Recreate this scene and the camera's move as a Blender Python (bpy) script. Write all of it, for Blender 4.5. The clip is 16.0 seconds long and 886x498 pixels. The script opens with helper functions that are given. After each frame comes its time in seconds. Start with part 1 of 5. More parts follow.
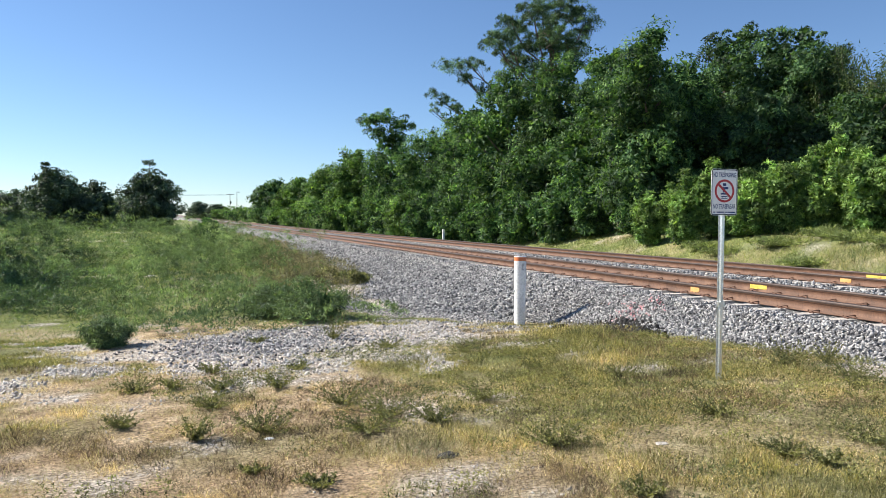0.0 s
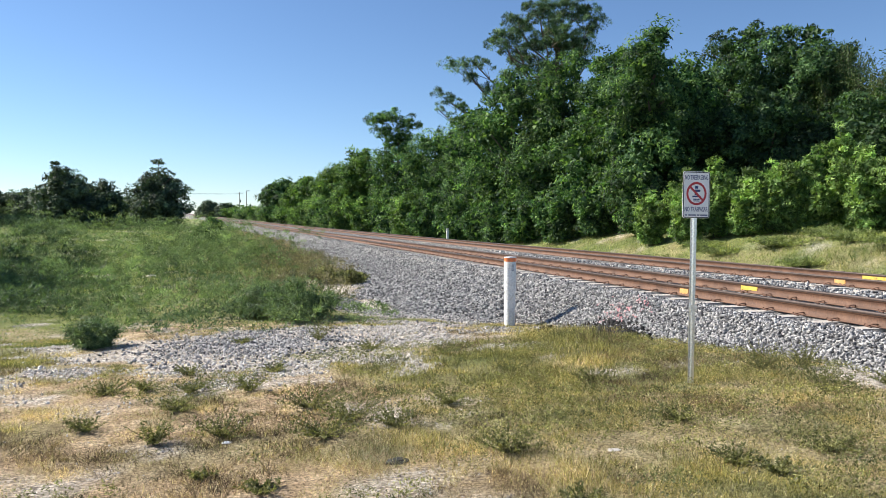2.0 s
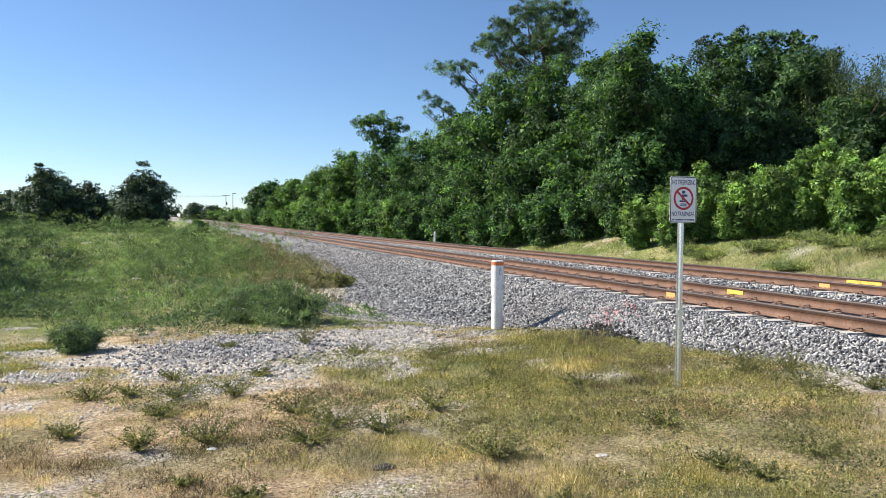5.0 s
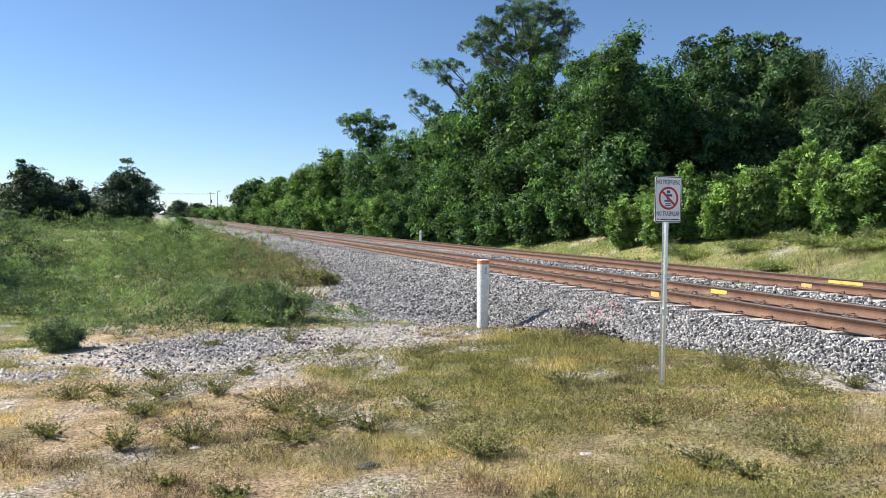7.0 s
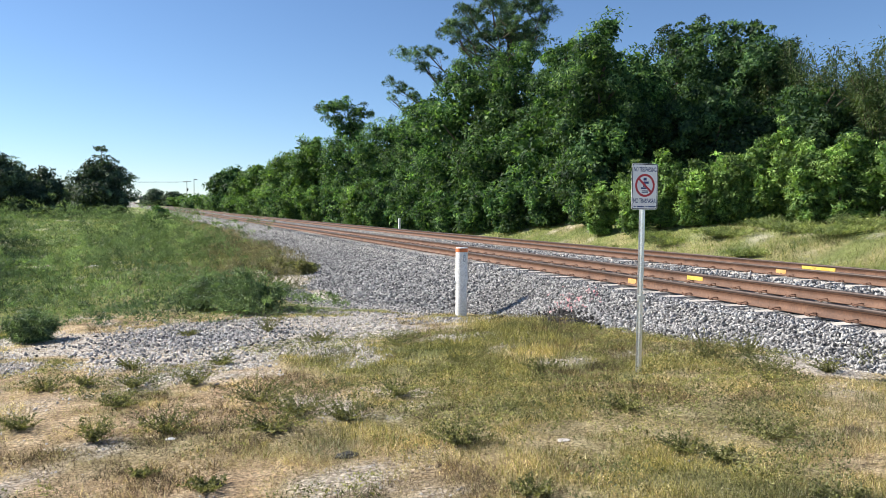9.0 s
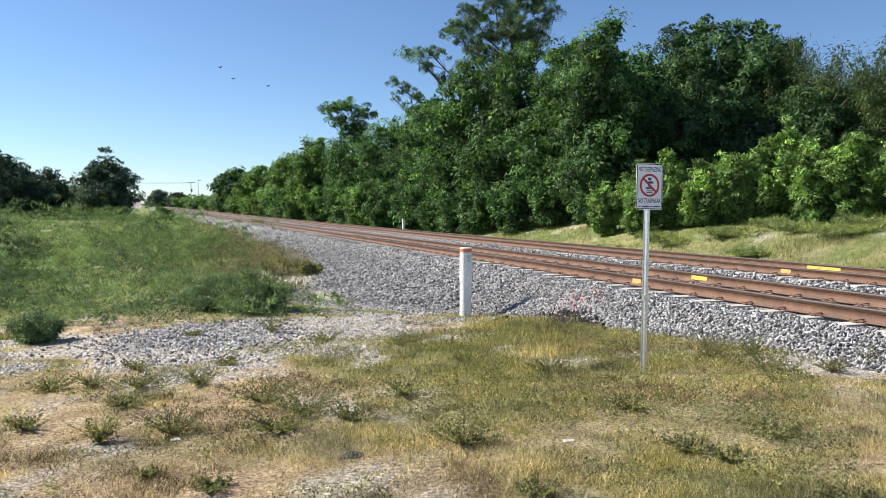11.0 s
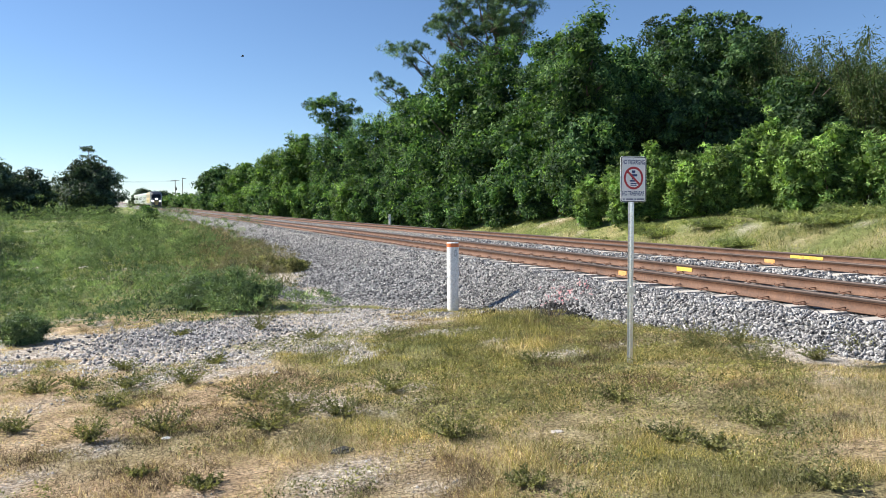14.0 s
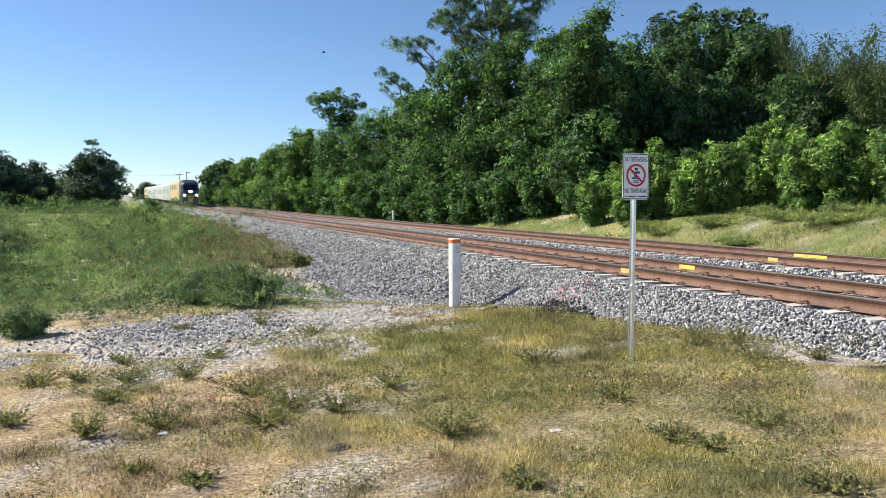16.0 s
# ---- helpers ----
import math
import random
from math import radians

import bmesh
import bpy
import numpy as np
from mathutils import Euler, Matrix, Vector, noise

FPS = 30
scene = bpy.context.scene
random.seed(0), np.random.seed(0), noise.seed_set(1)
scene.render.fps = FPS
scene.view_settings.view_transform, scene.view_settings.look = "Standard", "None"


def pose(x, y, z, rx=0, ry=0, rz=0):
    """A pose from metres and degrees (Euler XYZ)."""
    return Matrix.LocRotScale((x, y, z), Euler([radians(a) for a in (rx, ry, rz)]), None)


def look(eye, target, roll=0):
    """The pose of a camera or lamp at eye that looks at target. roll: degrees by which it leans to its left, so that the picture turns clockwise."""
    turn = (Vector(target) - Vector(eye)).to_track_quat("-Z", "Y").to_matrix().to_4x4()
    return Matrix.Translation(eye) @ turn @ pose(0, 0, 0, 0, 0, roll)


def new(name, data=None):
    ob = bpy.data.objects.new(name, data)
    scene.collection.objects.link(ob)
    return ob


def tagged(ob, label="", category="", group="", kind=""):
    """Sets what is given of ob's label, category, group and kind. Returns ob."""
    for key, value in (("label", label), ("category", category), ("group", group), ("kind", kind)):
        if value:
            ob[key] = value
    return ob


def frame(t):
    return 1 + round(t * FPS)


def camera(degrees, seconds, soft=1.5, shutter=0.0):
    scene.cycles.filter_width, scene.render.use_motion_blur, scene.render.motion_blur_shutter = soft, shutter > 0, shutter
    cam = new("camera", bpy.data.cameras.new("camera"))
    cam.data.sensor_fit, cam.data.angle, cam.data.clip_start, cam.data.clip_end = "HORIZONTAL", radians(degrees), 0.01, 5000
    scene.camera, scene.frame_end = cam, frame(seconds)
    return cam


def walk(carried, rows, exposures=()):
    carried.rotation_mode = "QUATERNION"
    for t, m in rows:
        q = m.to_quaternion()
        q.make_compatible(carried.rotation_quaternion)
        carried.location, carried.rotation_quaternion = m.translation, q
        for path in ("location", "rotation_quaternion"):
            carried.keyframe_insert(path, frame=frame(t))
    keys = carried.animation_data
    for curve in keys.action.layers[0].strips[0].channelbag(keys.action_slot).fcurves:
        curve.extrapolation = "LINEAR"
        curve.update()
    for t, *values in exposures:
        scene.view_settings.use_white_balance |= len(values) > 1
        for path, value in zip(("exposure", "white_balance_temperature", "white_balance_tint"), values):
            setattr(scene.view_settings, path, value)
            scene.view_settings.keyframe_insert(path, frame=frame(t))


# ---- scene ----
cam = camera(61.5, 16.0, soft=0.45)
PATH = [
    (0, (-0.327, -0.094, 1.54), (0.264, 1.816, 1.472), 0.4),
    (0.5, (-0.171, -0.055, 1.557), (0.408, 1.858, 1.489), 0.3),
    (1, (-0.048, -0.129, 1.572), (0.52, 1.787, 1.5), 0.4),
    (1.5, (0.058, -0.203, 1.581), (0.619, 1.715, 1.509), 0.4),
    (2, (0.052, -0.188, 1.585), (0.618, 1.729, 1.513), 0.4),
    (2.5, (0.031, -0.178, 1.599), (0.607, 1.736, 1.528), 0.6),
    (3, (0.037, -0.176, 1.592), (0.623, 1.735, 1.525), 0.6),
    (3.5, (0.043, -0.166, 1.593), (0.637, 1.742, 1.53), 0.7),
    (4, (0.046, -0.166, 1.598), (0.641, 1.742, 1.535), 0.6),
    (6.5, (0.062, -0.165, 1.591), (0.678, 1.737, 1.526), 0.6),
    (7, (0.057, -0.159, 1.592), (0.692, 1.737, 1.526), 0.8),
    (7.5, (0.063, -0.153, 1.592), (0.72, 1.735, 1.52), 0.9),
    (8, (0.06, -0.15, 1.593), (0.738, 1.73, 1.513), 1.0),
    (8.5, (0.067, -0.138, 1.588), (0.757, 1.737, 1.5), 0.8),
    (9, (0.077, -0.144, 1.593), (0.765, 1.732, 1.495), 0.6),
    (11.5, (0.066, -0.141, 1.593), (0.744, 1.738, 1.496), 0.5),
    (12, (0.061, -0.159, 1.596), (0.752, 1.715, 1.5), 0.3),
    (12.5, (0.055, -0.176, 1.602), (0.76, 1.693, 1.502), 0.1),
    (13, (0.062, -0.173, 1.593), (0.776, 1.693, 1.488), -0.1),
    (13.5, (0.06, -0.177, 1.598), (0.777, 1.687, 1.488), -0.2),
    (14, (0.058, -0.178, 1.597), (0.769, 1.688, 1.486), -0.3),
    (14.5, (0.064, -0.166, 1.594), (0.77, 1.702, 1.483), -0.3),
    (15, (0.081, -0.158, 1.595), (0.784, 1.71, 1.481), -0.2),
    (15.5, (0.099, -0.146, 1.597), (0.801, 1.723, 1.479), -0.1),
    (16, (0.097, -0.152, 1.6), (0.799, 1.716, 1.478), 0.1),
]
walk(cam, [(t, look(e, g, r)) for t, e, g, r in PATH], exposures=[(0.0, 0.95, 6100, 11), (16.0, 0.95, 6100, 11)])

# ---- world, sun, exposure ----
SUN_TO = Vector((-0.67, 0.45, 0.59)).normalized()
world = bpy.data.worlds.new("sky")
scene.world = world
world.use_nodes = True
_n = world.node_tree.nodes
_sky = _n.new("ShaderNodeTexSky")
_sky.sky_type = "NISHITA"
_sky.sun_disc = False
_sky.sun_elevation = math.asin(SUN_TO.z)
_sky.sun_rotation = math.atan2(SUN_TO.x, SUN_TO.y)
_sky.air_density, _sky.dust_density, _sky.ozone_density = 0.88, 0.0, 4.2
_n["Background"].inputs["Strength"].default_value = 0.069
world.node_tree.links.new(_sky.outputs["Color"], _n["Background"].inputs["Color"])
sun_data = bpy.data.lights.new("sun", "SUN")
sun_data.energy, sun_data.angle, sun_data.color = 5.0, radians(0.53), (1.0, 0.91, 0.76)
sun = new("sun", sun_data)
sun.rotation_mode = "QUATERNION"
sun.rotation_quaternion = SUN_TO.to_track_quat("Z", "Y")


# ---- materials ----
def mat(name, rough=0.8, metal=0.0, spec=0.5):
    m = bpy.data.materials.new(name)
    m.use_nodes = True
    b = m.node_tree.nodes["Principled BSDF"]
    b.inputs["Roughness"].default_value, b.inputs["Metallic"].default_value = rough, metal
    b.inputs["Specular IOR Level"].default_value = spec
    return m, m.node_tree.nodes, m.node_tree.links, b


def noise_node(n, l, scale, detail=4.0, rough=0.6, coord="Object"):
    tc = n.new("ShaderNodeTexCoord")
    t = n.new("ShaderNodeTexNoise")
    t.inputs["Scale"].default_value, t.inputs["Detail"].default_value, t.inputs["Roughness"].default_value = scale, detail, rough
    l.new(tc.outputs[coord], t.inputs["Vector"])
    return t.outputs["Fac"]


def ramp(n, l, fac, stops):
    r = n.new("ShaderNodeValToRGB")
    e = r.color_ramp.elements
    while len(e) < len(stops):
        e.new(0.5)
    for el, (p, c) in zip(e, stops):
        el.position, el.color = p, (*c, 1)
    l.new(fac, r.inputs["Fac"])
    return r.outputs["Color"]


def mix(n, l, fac, a, b, mode="MIX"):
    x = n.new("ShaderNodeMix")
    x.data_type, x.blend_type = "RGBA", mode
    if isinstance(fac, (int, float)):
        x.inputs["Factor"].default_value = fac
    else:
        l.new(fac, x.inputs["Factor"])
    for i, v in ((6, a), (7, b)):
        if isinstance(v, tuple):
            x.inputs[i].default_value = (*v, 1)
        else:
            l.new(v, x.inputs[i])
    return x.outputs[2]


def bump(n, l, b, fac, strength=0.5, dist=0.02):
    k = n.new("ShaderNodeBump")
    k.inputs["Strength"].default_value, k.inputs["Distance"].default_value = strength, dist
    l.new(fac, k.inputs["Height"])
    l.new(k.outputs["Normal"], b.inputs["Normal"])


def leafy(name, lo, mid, hi, translucent=0.3, rough=0.6, patch=1.1, patch_col=None):
    """Foliage: colour from leaf to leaf, and slow changes over the plant."""
    m, n, l, b = mat(name, rough, 0.0, 0.22)
    g = n.new("ShaderNodeNewGeometry")
    c = ramp(n, l, g.outputs["Random Per Island"], [(0.0, lo), (0.5, mid), (1.0, hi)])
    big = noise_node(n, l, patch, 2.0)
    r2 = ramp(n, l, big, [(0.32, (0.5, 0.56, 0.6)), (0.68, (1.4, 1.32, 1.1))])
    c = mix(n, l, 1.0, c, r2, "MULTIPLY")
    if patch_col:
        s = ramp(n, l, noise_node(n, l, patch * 2.3, 3.0), [(0.55, (0, 0, 0)), (0.72, (1, 1, 1))])
        c = mix(n, l, s, c, patch_col)
    tone, one, sc = n.new("ShaderNodeAttribute"), n.new("ShaderNodeMath"), n.new("ShaderNodeVectorMath")
    tone.attribute_name, sc.operation = "tone", "SCALE"
    one.inputs[1].default_value = 1.0
    l.new(tone.outputs["Fac"], one.inputs[0])
    l.new(c, sc.inputs[0])
    l.new(one.outputs[0], sc.inputs["Scale"])
    c = sc.outputs[0]
    l.new(c, b.inputs["Base Color"])
    t = n.new("ShaderNodeBsdfTranslucent")
    l.new(mix(n, l, 1.0, c, (1.1, 1.25, 0.5), "MULTIPLY"), t.inputs["Color"])
    x = n.new("ShaderNodeMixShader")
    x.inputs["Fac"].default_value = translucent
    l.new(b.outputs["BSDF"], x.inputs[1])
    l.new(t.outputs["BSDF"], x.inputs[2])
    l.new(x.outputs["Shader"], n["Material Output"].inputs["Surface"])
    return m


def varied(name, stops, scale, rough=0.8, metal=0.0, bumps=0.4, dist=0.01, fine=None, coord="Object", piece=0.0):
    m, n, l, b = mat(name, rough, metal)
    f = noise_node(n, l, scale, 6.0, 0.65, coord)
    c = ramp(n, l, f, stops)
    if fine:
        c2 = ramp(n, l, noise_node(n, l, fine, 3.0, 0.6, coord), [(0.3, (0.7, 0.7, 0.7)), (0.7, (1.15, 1.15, 1.15))])
        c = mix(n, l, 1.0, c, c2, "MULTIPLY")
    if piece:
        o = n.new("ShaderNodeObjectInfo")
        c = mix(n, l, 1.0, c, ramp(n, l, o.outputs["Random"], [(0, (1 - piece,) * 3), (1, (1 + piece,) * 3)]), "MULTIPLY")
    l.new(c, b.inputs["Base Color"])
    if bumps:
        bump(n, l, b, noise_node(n, l, fine or scale * 4, 4.0, 0.6, coord), bumps, dist)
    return m


M_BROAD = leafy("broad_leaf", (0.031, 0.071, 0.034), (0.062, 0.127, 0.056), (0.19, 0.30, 0.11), 0.42)
M_DARK = leafy("dark_leaf", (0.034, 0.070, 0.036), (0.062, 0.122, 0.056), (0.135, 0.22, 0.09), 0.35)
# this green is lightened to carry the haze farther along the line
M_VINE = leafy("vine_leaf", (0.065, 0.125, 0.040), (0.115, 0.20, 0.062), (0.19, 0.29, 0.09), 0.36)
M_BRIGHT = leafy("bright_leaf", (0.09, 0.165, 0.052), (0.17, 0.275, 0.085), (0.31, 0.43, 0.15), 0.36)
M_PINE = leafy("pine_needle", (0.052, 0.100, 0.064), (0.092, 0.155, 0.094), (0.165, 0.235, 0.15), 0.35)
M_BAMBOO = leafy("bamboo_leaf", (0.045, 0.080, 0.030), (0.070, 0.115, 0.042), (0.12, 0.155, 0.06), 0.25, patch_col=(0.11, 0.10, 0.045))
# distance haze put into the colour: paler and bluer than near leaves
M_HAZY = leafy("hazy_far_leaf", (0.055, 0.088, 0.066), (0.080, 0.122, 0.084), (0.115, 0.160, 0.098), 0.2)
M_WEED = leafy("weed_leaf", (0.095, 0.10, 0.043), (0.20, 0.20, 0.085), (0.37, 0.36, 0.18), 0.3)
M_FIELD = leafy("field_weed", (0.14, 0.180, 0.070), (0.22, 0.27, 0.105), (0.36, 0.39, 0.17), 0.32, patch=0.5)
M_BUSHY = leafy("bushy_weed", (0.095, 0.145, 0.075), (0.145, 0.21, 0.108), (0.22, 0.29, 0.15), 0.3, patch=0.4)
M_BROWNWEED = leafy("brown_weed", (0.115, 0.105, 0.068), (0.185, 0.165, 0.11), (0.29, 0.255, 0.175), 0.25)
M_STRAW = leafy("dry_grass", (0.18, 0.115, 0.06), (0.62, 0.46, 0.27), (0.97, 0.86, 0.63), 0.25, 0.7, 1.6)
M_GREENGRASS = leafy("green_grass", (0.055, 0.055, 0.02), (0.24, 0.22, 0.085), (0.60, 0.53, 0.27), 0.3, 0.65, 1.6)
M_DEAD = leafy("dead_stalk", (0.04, 0.028, 0.02), (0.15, 0.105, 0.068), (0.44, 0.34, 0.22), 0.1, 0.8, 1.6)
M_BARK = varied("bark", [(0.3, (0.07, 0.055, 0.04)), (0.7, (0.17, 0.135, 0.10))], 3.0, 0.9, 0, 0.8, 0.03, 14.0)


def stone_mat(name, lo, mid, hi):
    m, n, l, b = mat(name, 0.85, 0, 0.3)
    g = n.new("ShaderNodeNewGeometry")
    c = ramp(n, l, g.outputs["Random Per Island"], [(0.0, lo), (0.4, mid), (1.0, hi)])
    c2 = ramp(n, l, noise_node(n, l, 30.0, 5.0), [(0.3, (0.75, 0.75, 0.77)), (0.7, (1.15, 1.13, 1.1))])
    l.new(mix(n, l, 1.0, c, c2, "MULTIPLY"), b.inputs["Base Color"])
    bump(n, l, b, noise_node(n, l, 60.0, 3.0), 0.5, 0.006)
    return m


M_STONE = stone_mat("ballast_stone", (0.05, 0.05, 0.054), (0.215, 0.215, 0.222), (0.58, 0.575, 0.56))
M_LIME = stone_mat("limestone_chip", (0.22, 0.21, 0.20), (0.48, 0.45, 0.41), (0.80, 0.77, 0.73))
M_PINK = stone_mat("pink_painted_stone", (0.52, 0.22, 0.24), (0.58, 0.32, 0.33), (0.52, 0.42, 0.42))
M_BLACK = stone_mat("near_black", (0.010, 0.010, 0.010), (0.022, 0.021, 0.02), (0.05, 0.048, 0.045))
M_RUST = varied("rusted_rail", [(0.25, (0.075, 0.036, 0.021)), (0.55, (0.145, 0.072, 0.041)), (0.8, (0.225, 0.122, 0.072))], 2.5, 0.75, 0.0, 0.3, 0.004, 40.0)
M_RAILTOP = varied("dark_rail_head", [(0.3, (0.045, 0.030, 0.025)), (0.7, (0.10, 0.068, 0.055))], 3.0, 0.55, 0.3, 0.1, 0.002, 30.0)
M_CONC = varied("concrete_sleeper", [(0.3, (0.46, 0.41, 0.36)), (0.7, (0.66, 0.61, 0.55))], 4.0, 0.9, 0, 0.3, 0.005, 50.0, piece=0.12)
M_CLIP = varied("rusty_clip", [(0.3, (0.05, 0.026, 0.018)), (0.7, (0.13, 0.06, 0.035))], 9.0, 0.8, 0.1, 0, 0.0)
M_YELLOW = varied("yellow_paint", [(0.32, (0.30, 0.17, 0.06)), (0.42, (0.58, 0.40, 0.06)), (0.65, (0.74, 0.54, 0.10))], 9.0, 0.6, 0, 0.2, 0.002, 60.0)
M_ORANGEP = varied("orange_paint", [(0.3, (0.62, 0.30, 0.08)), (0.7, (0.74, 0.42, 0.16))], 9.0, 0.6, 0, 0.2, 0.002, 60.0)
M_POST = varied("white_plastic", [(0.3, (0.76, 0.75, 0.73)), (0.65, (0.86, 0.86, 0.85))], 5.0, 0.45, 0, 0.1, 0.002, 35.0)
M_CAP = varied("orange_plastic", [(0.3, (0.60, 0.15, 0.04)), (0.7, (0.72, 0.22, 0.07))], 7.0, 0.5, 0, 0, 0.0)
M_PLATE = varied("grey_label", [(0.3, (0.30, 0.31, 0.34)), (0.7, (0.45, 0.46, 0.48))], 30.0, 0.5, 0, 0, 0.0)
M_GALV = varied("galvanised_steel", [(0.3, (0.68, 0.69, 0.70)), (0.7, (0.86, 0.87, 0.88))], 14.0, 0.34, 0.9, 0.1, 0.001, 70.0)
M_SIGNW = varied("sign_white", [(0.3, (0.82, 0.82, 0.84)), (0.7, (0.88, 0.88, 0.89))], 6.0, 0.4, 0, 0, 0.0)
M_SIGNB = varied("sign_blue", [(0.3, (0.022, 0.04, 0.15)), (0.7, (0.035, 0.06, 0.20))], 6.0, 0.45, 0, 0, 0.0)
M_SIGNK = varied("sign_black", [(0.3, (0.012, 0.014, 0.02)), (0.7, (0.02, 0.022, 0.03))], 6.0, 0.45, 0, 0, 0.0)
M_SIGNR = varied("sign_red", [(0.3, (0.42, 0.025, 0.04)), (0.7, (0.52, 0.04, 0.05))], 6.0, 0.45, 0, 0, 0.0)
M_PAPER = varied("white_litter", [(0.3, (0.70, 0.70, 0.68)), (0.7, (0.85, 0.85, 0.83))], 20.0, 0.6, 0, 0.2, 0.003)
M_WOODPOLE = varied("pole_wood", [(0.3, (0.16, 0.145, 0.13)), (0.7, (0.26, 0.24, 0.21))], 2.0, 0.9, 0, 0.2, 0.01)
M_WIRE = varied("wire", [(0.3, (0.03, 0.03, 0.03)), (0.7, (0.05, 0.05, 0.05))], 2.0, 0.7, 0, 0, 0.0)
M_BIRD = varied("bird_dark", [(0.3, (0.015, 0.014, 0.013)), (0.7, (0.035, 0.03, 0.028))], 8.0, 0.8, 0, 0, 0.0)
M_LOCOY = varied("loco_yellow", [(0.3, (0.42, 0.29, 0.09)), (0.7, (0.49, 0.345, 0.115))], 0.8, 0.35, 0, 0, 0.0)
M_LOCOK = varied("loco_dark", [(0.3, (0.030, 0.032, 0.038)), (0.7, (0.05, 0.052, 0.06))], 0.8, 0.3, 0, 0, 0.0)
M_CARW = varied("car_silver", [(0.3, (0.36, 0.37, 0.37)), (0.7, (0.45, 0.46, 0.45))], 0.6, 0.4, 0.1, 0, 0.0)
M_CARG = varied("car_green", [(0.3, (0.25, 0.30, 0.22)), (0.7, (0.31, 0.35, 0.27))], 0.6, 0.4, 0, 0, 0.0)
M_CART = varied("car_teal", [(0.3, (0.29, 0.33, 0.32)), (0.7, (0.35, 0.39, 0.38))], 0.6, 0.4, 0, 0, 0.0)
M_GLASS = varied("dark_glazing", [(0.3, (0.01, 0.012, 0.015)), (0.7, (0.02, 0.022, 0.026))], 0.8, 0.08, 0, 0, 0.0)
M_BOGIE = varied("bogie_steel", [(0.3, (0.03, 0.03, 0.03)), (0.7, (0.07, 0.065, 0.06))], 3.0, 0.7, 0.4, 0, 0.0)


def lamp_mat():
    m, n, l, b = mat("headlight_glow", 0.2)
    b.inputs["Emission Color"].default_value = (1.0, 0.98, 0.93, 1)
    b.inputs["Emission Strength"].default_value = 14.0
    return m


M_LAMP = lamp_mat()


# ---- the lie of the land and of the line ----
def smooth(a, b, v):
    t = np.clip((np.asarray(v, float) - a) / (b - a), 0, 1)
    return t * t * (3 - 2 * t)


def ease(v, a, b, slope):
    """Integral of a slope that grows evenly from 0 at a to its full value at b."""
    v = np.asarray(v, float)
    return slope * np.where(v < a, 0, np.where(v < b, (v - a) ** 2 / (2 * (b - a)), (b - a) / 2 + v - b))


def track_x(y):
    return 8.63 - ease(y, 35, 100, 0.062) - 0.55 * np.exp(-((np.asarray(y, float) - 152.0) / 38.0) ** 2)


def rise(y):
    return ease(y, 30, 110, 0.0105)


def rail_z(y):
    return 0.5 + rise(y)


RNG = np.random.default_rng(7)
_lat = RNG.random((64, 64))


def vnoise(x, y, s):
    """Smooth value noise in the plane, features about s metres wide."""
    u, v = np.asarray(x, float) / s + 17.3, np.asarray(y, float) / s + 5.1
    i, j = np.floor(u).astype(int), np.floor(v).astype(int)
    a, b = u - i, v - j
    a, b = a * a * (3 - 2 * a), b * b * (3 - 2 * b)
    g = lambda p, q: _lat[p % 64, q % 64]
    return (g(i, j) * (1 - a) + g(i + 1, j) * a) * (1 - b) + (g(i, j + 1) * (1 - a) + g(i + 1, j + 1) * a) * b


def ground_z(x, y):
    x, y = np.asarray(x, float), np.asarray(y, float)
    z = 0.19 - 0.045 * np.clip(y, -3, 14) + 0.02 * np.clip(x, -3, 6)
    z = z + np.minimum(rise(y), 3.0)
    off = x - track_x(y)
    z = z + 1.5 * smooth(7.3, 12.8, off) * smooth(-30, 10, y)
    z = z - 0.13 * np.exp(-(((x - 5.3) / 1.6) ** 2 + ((y - 13.0) / 1.8) ** 2))
    z = z + (vnoise(x, y, 1.7) - 0.5) * 0.05 + (vnoise(x, y, 0.45) - 0.5) * 0.025
    z = z + (vnoise(x, y, 6.0) - 0.5) * 0.35 * smooth(16, 30, y) * smooth(-2, -8, off)
    return z


def foot_off(y):
    """How far the ballast slope reaches out from the near track's centre."""
    return 2.15 + 0.65 * smooth(5.5, 12.5, y) + 2.8 * smooth(12.9, 16.5, y) - 1.3 * smooth(18, 27, y) - 1.3 * smooth(30, 90, y)


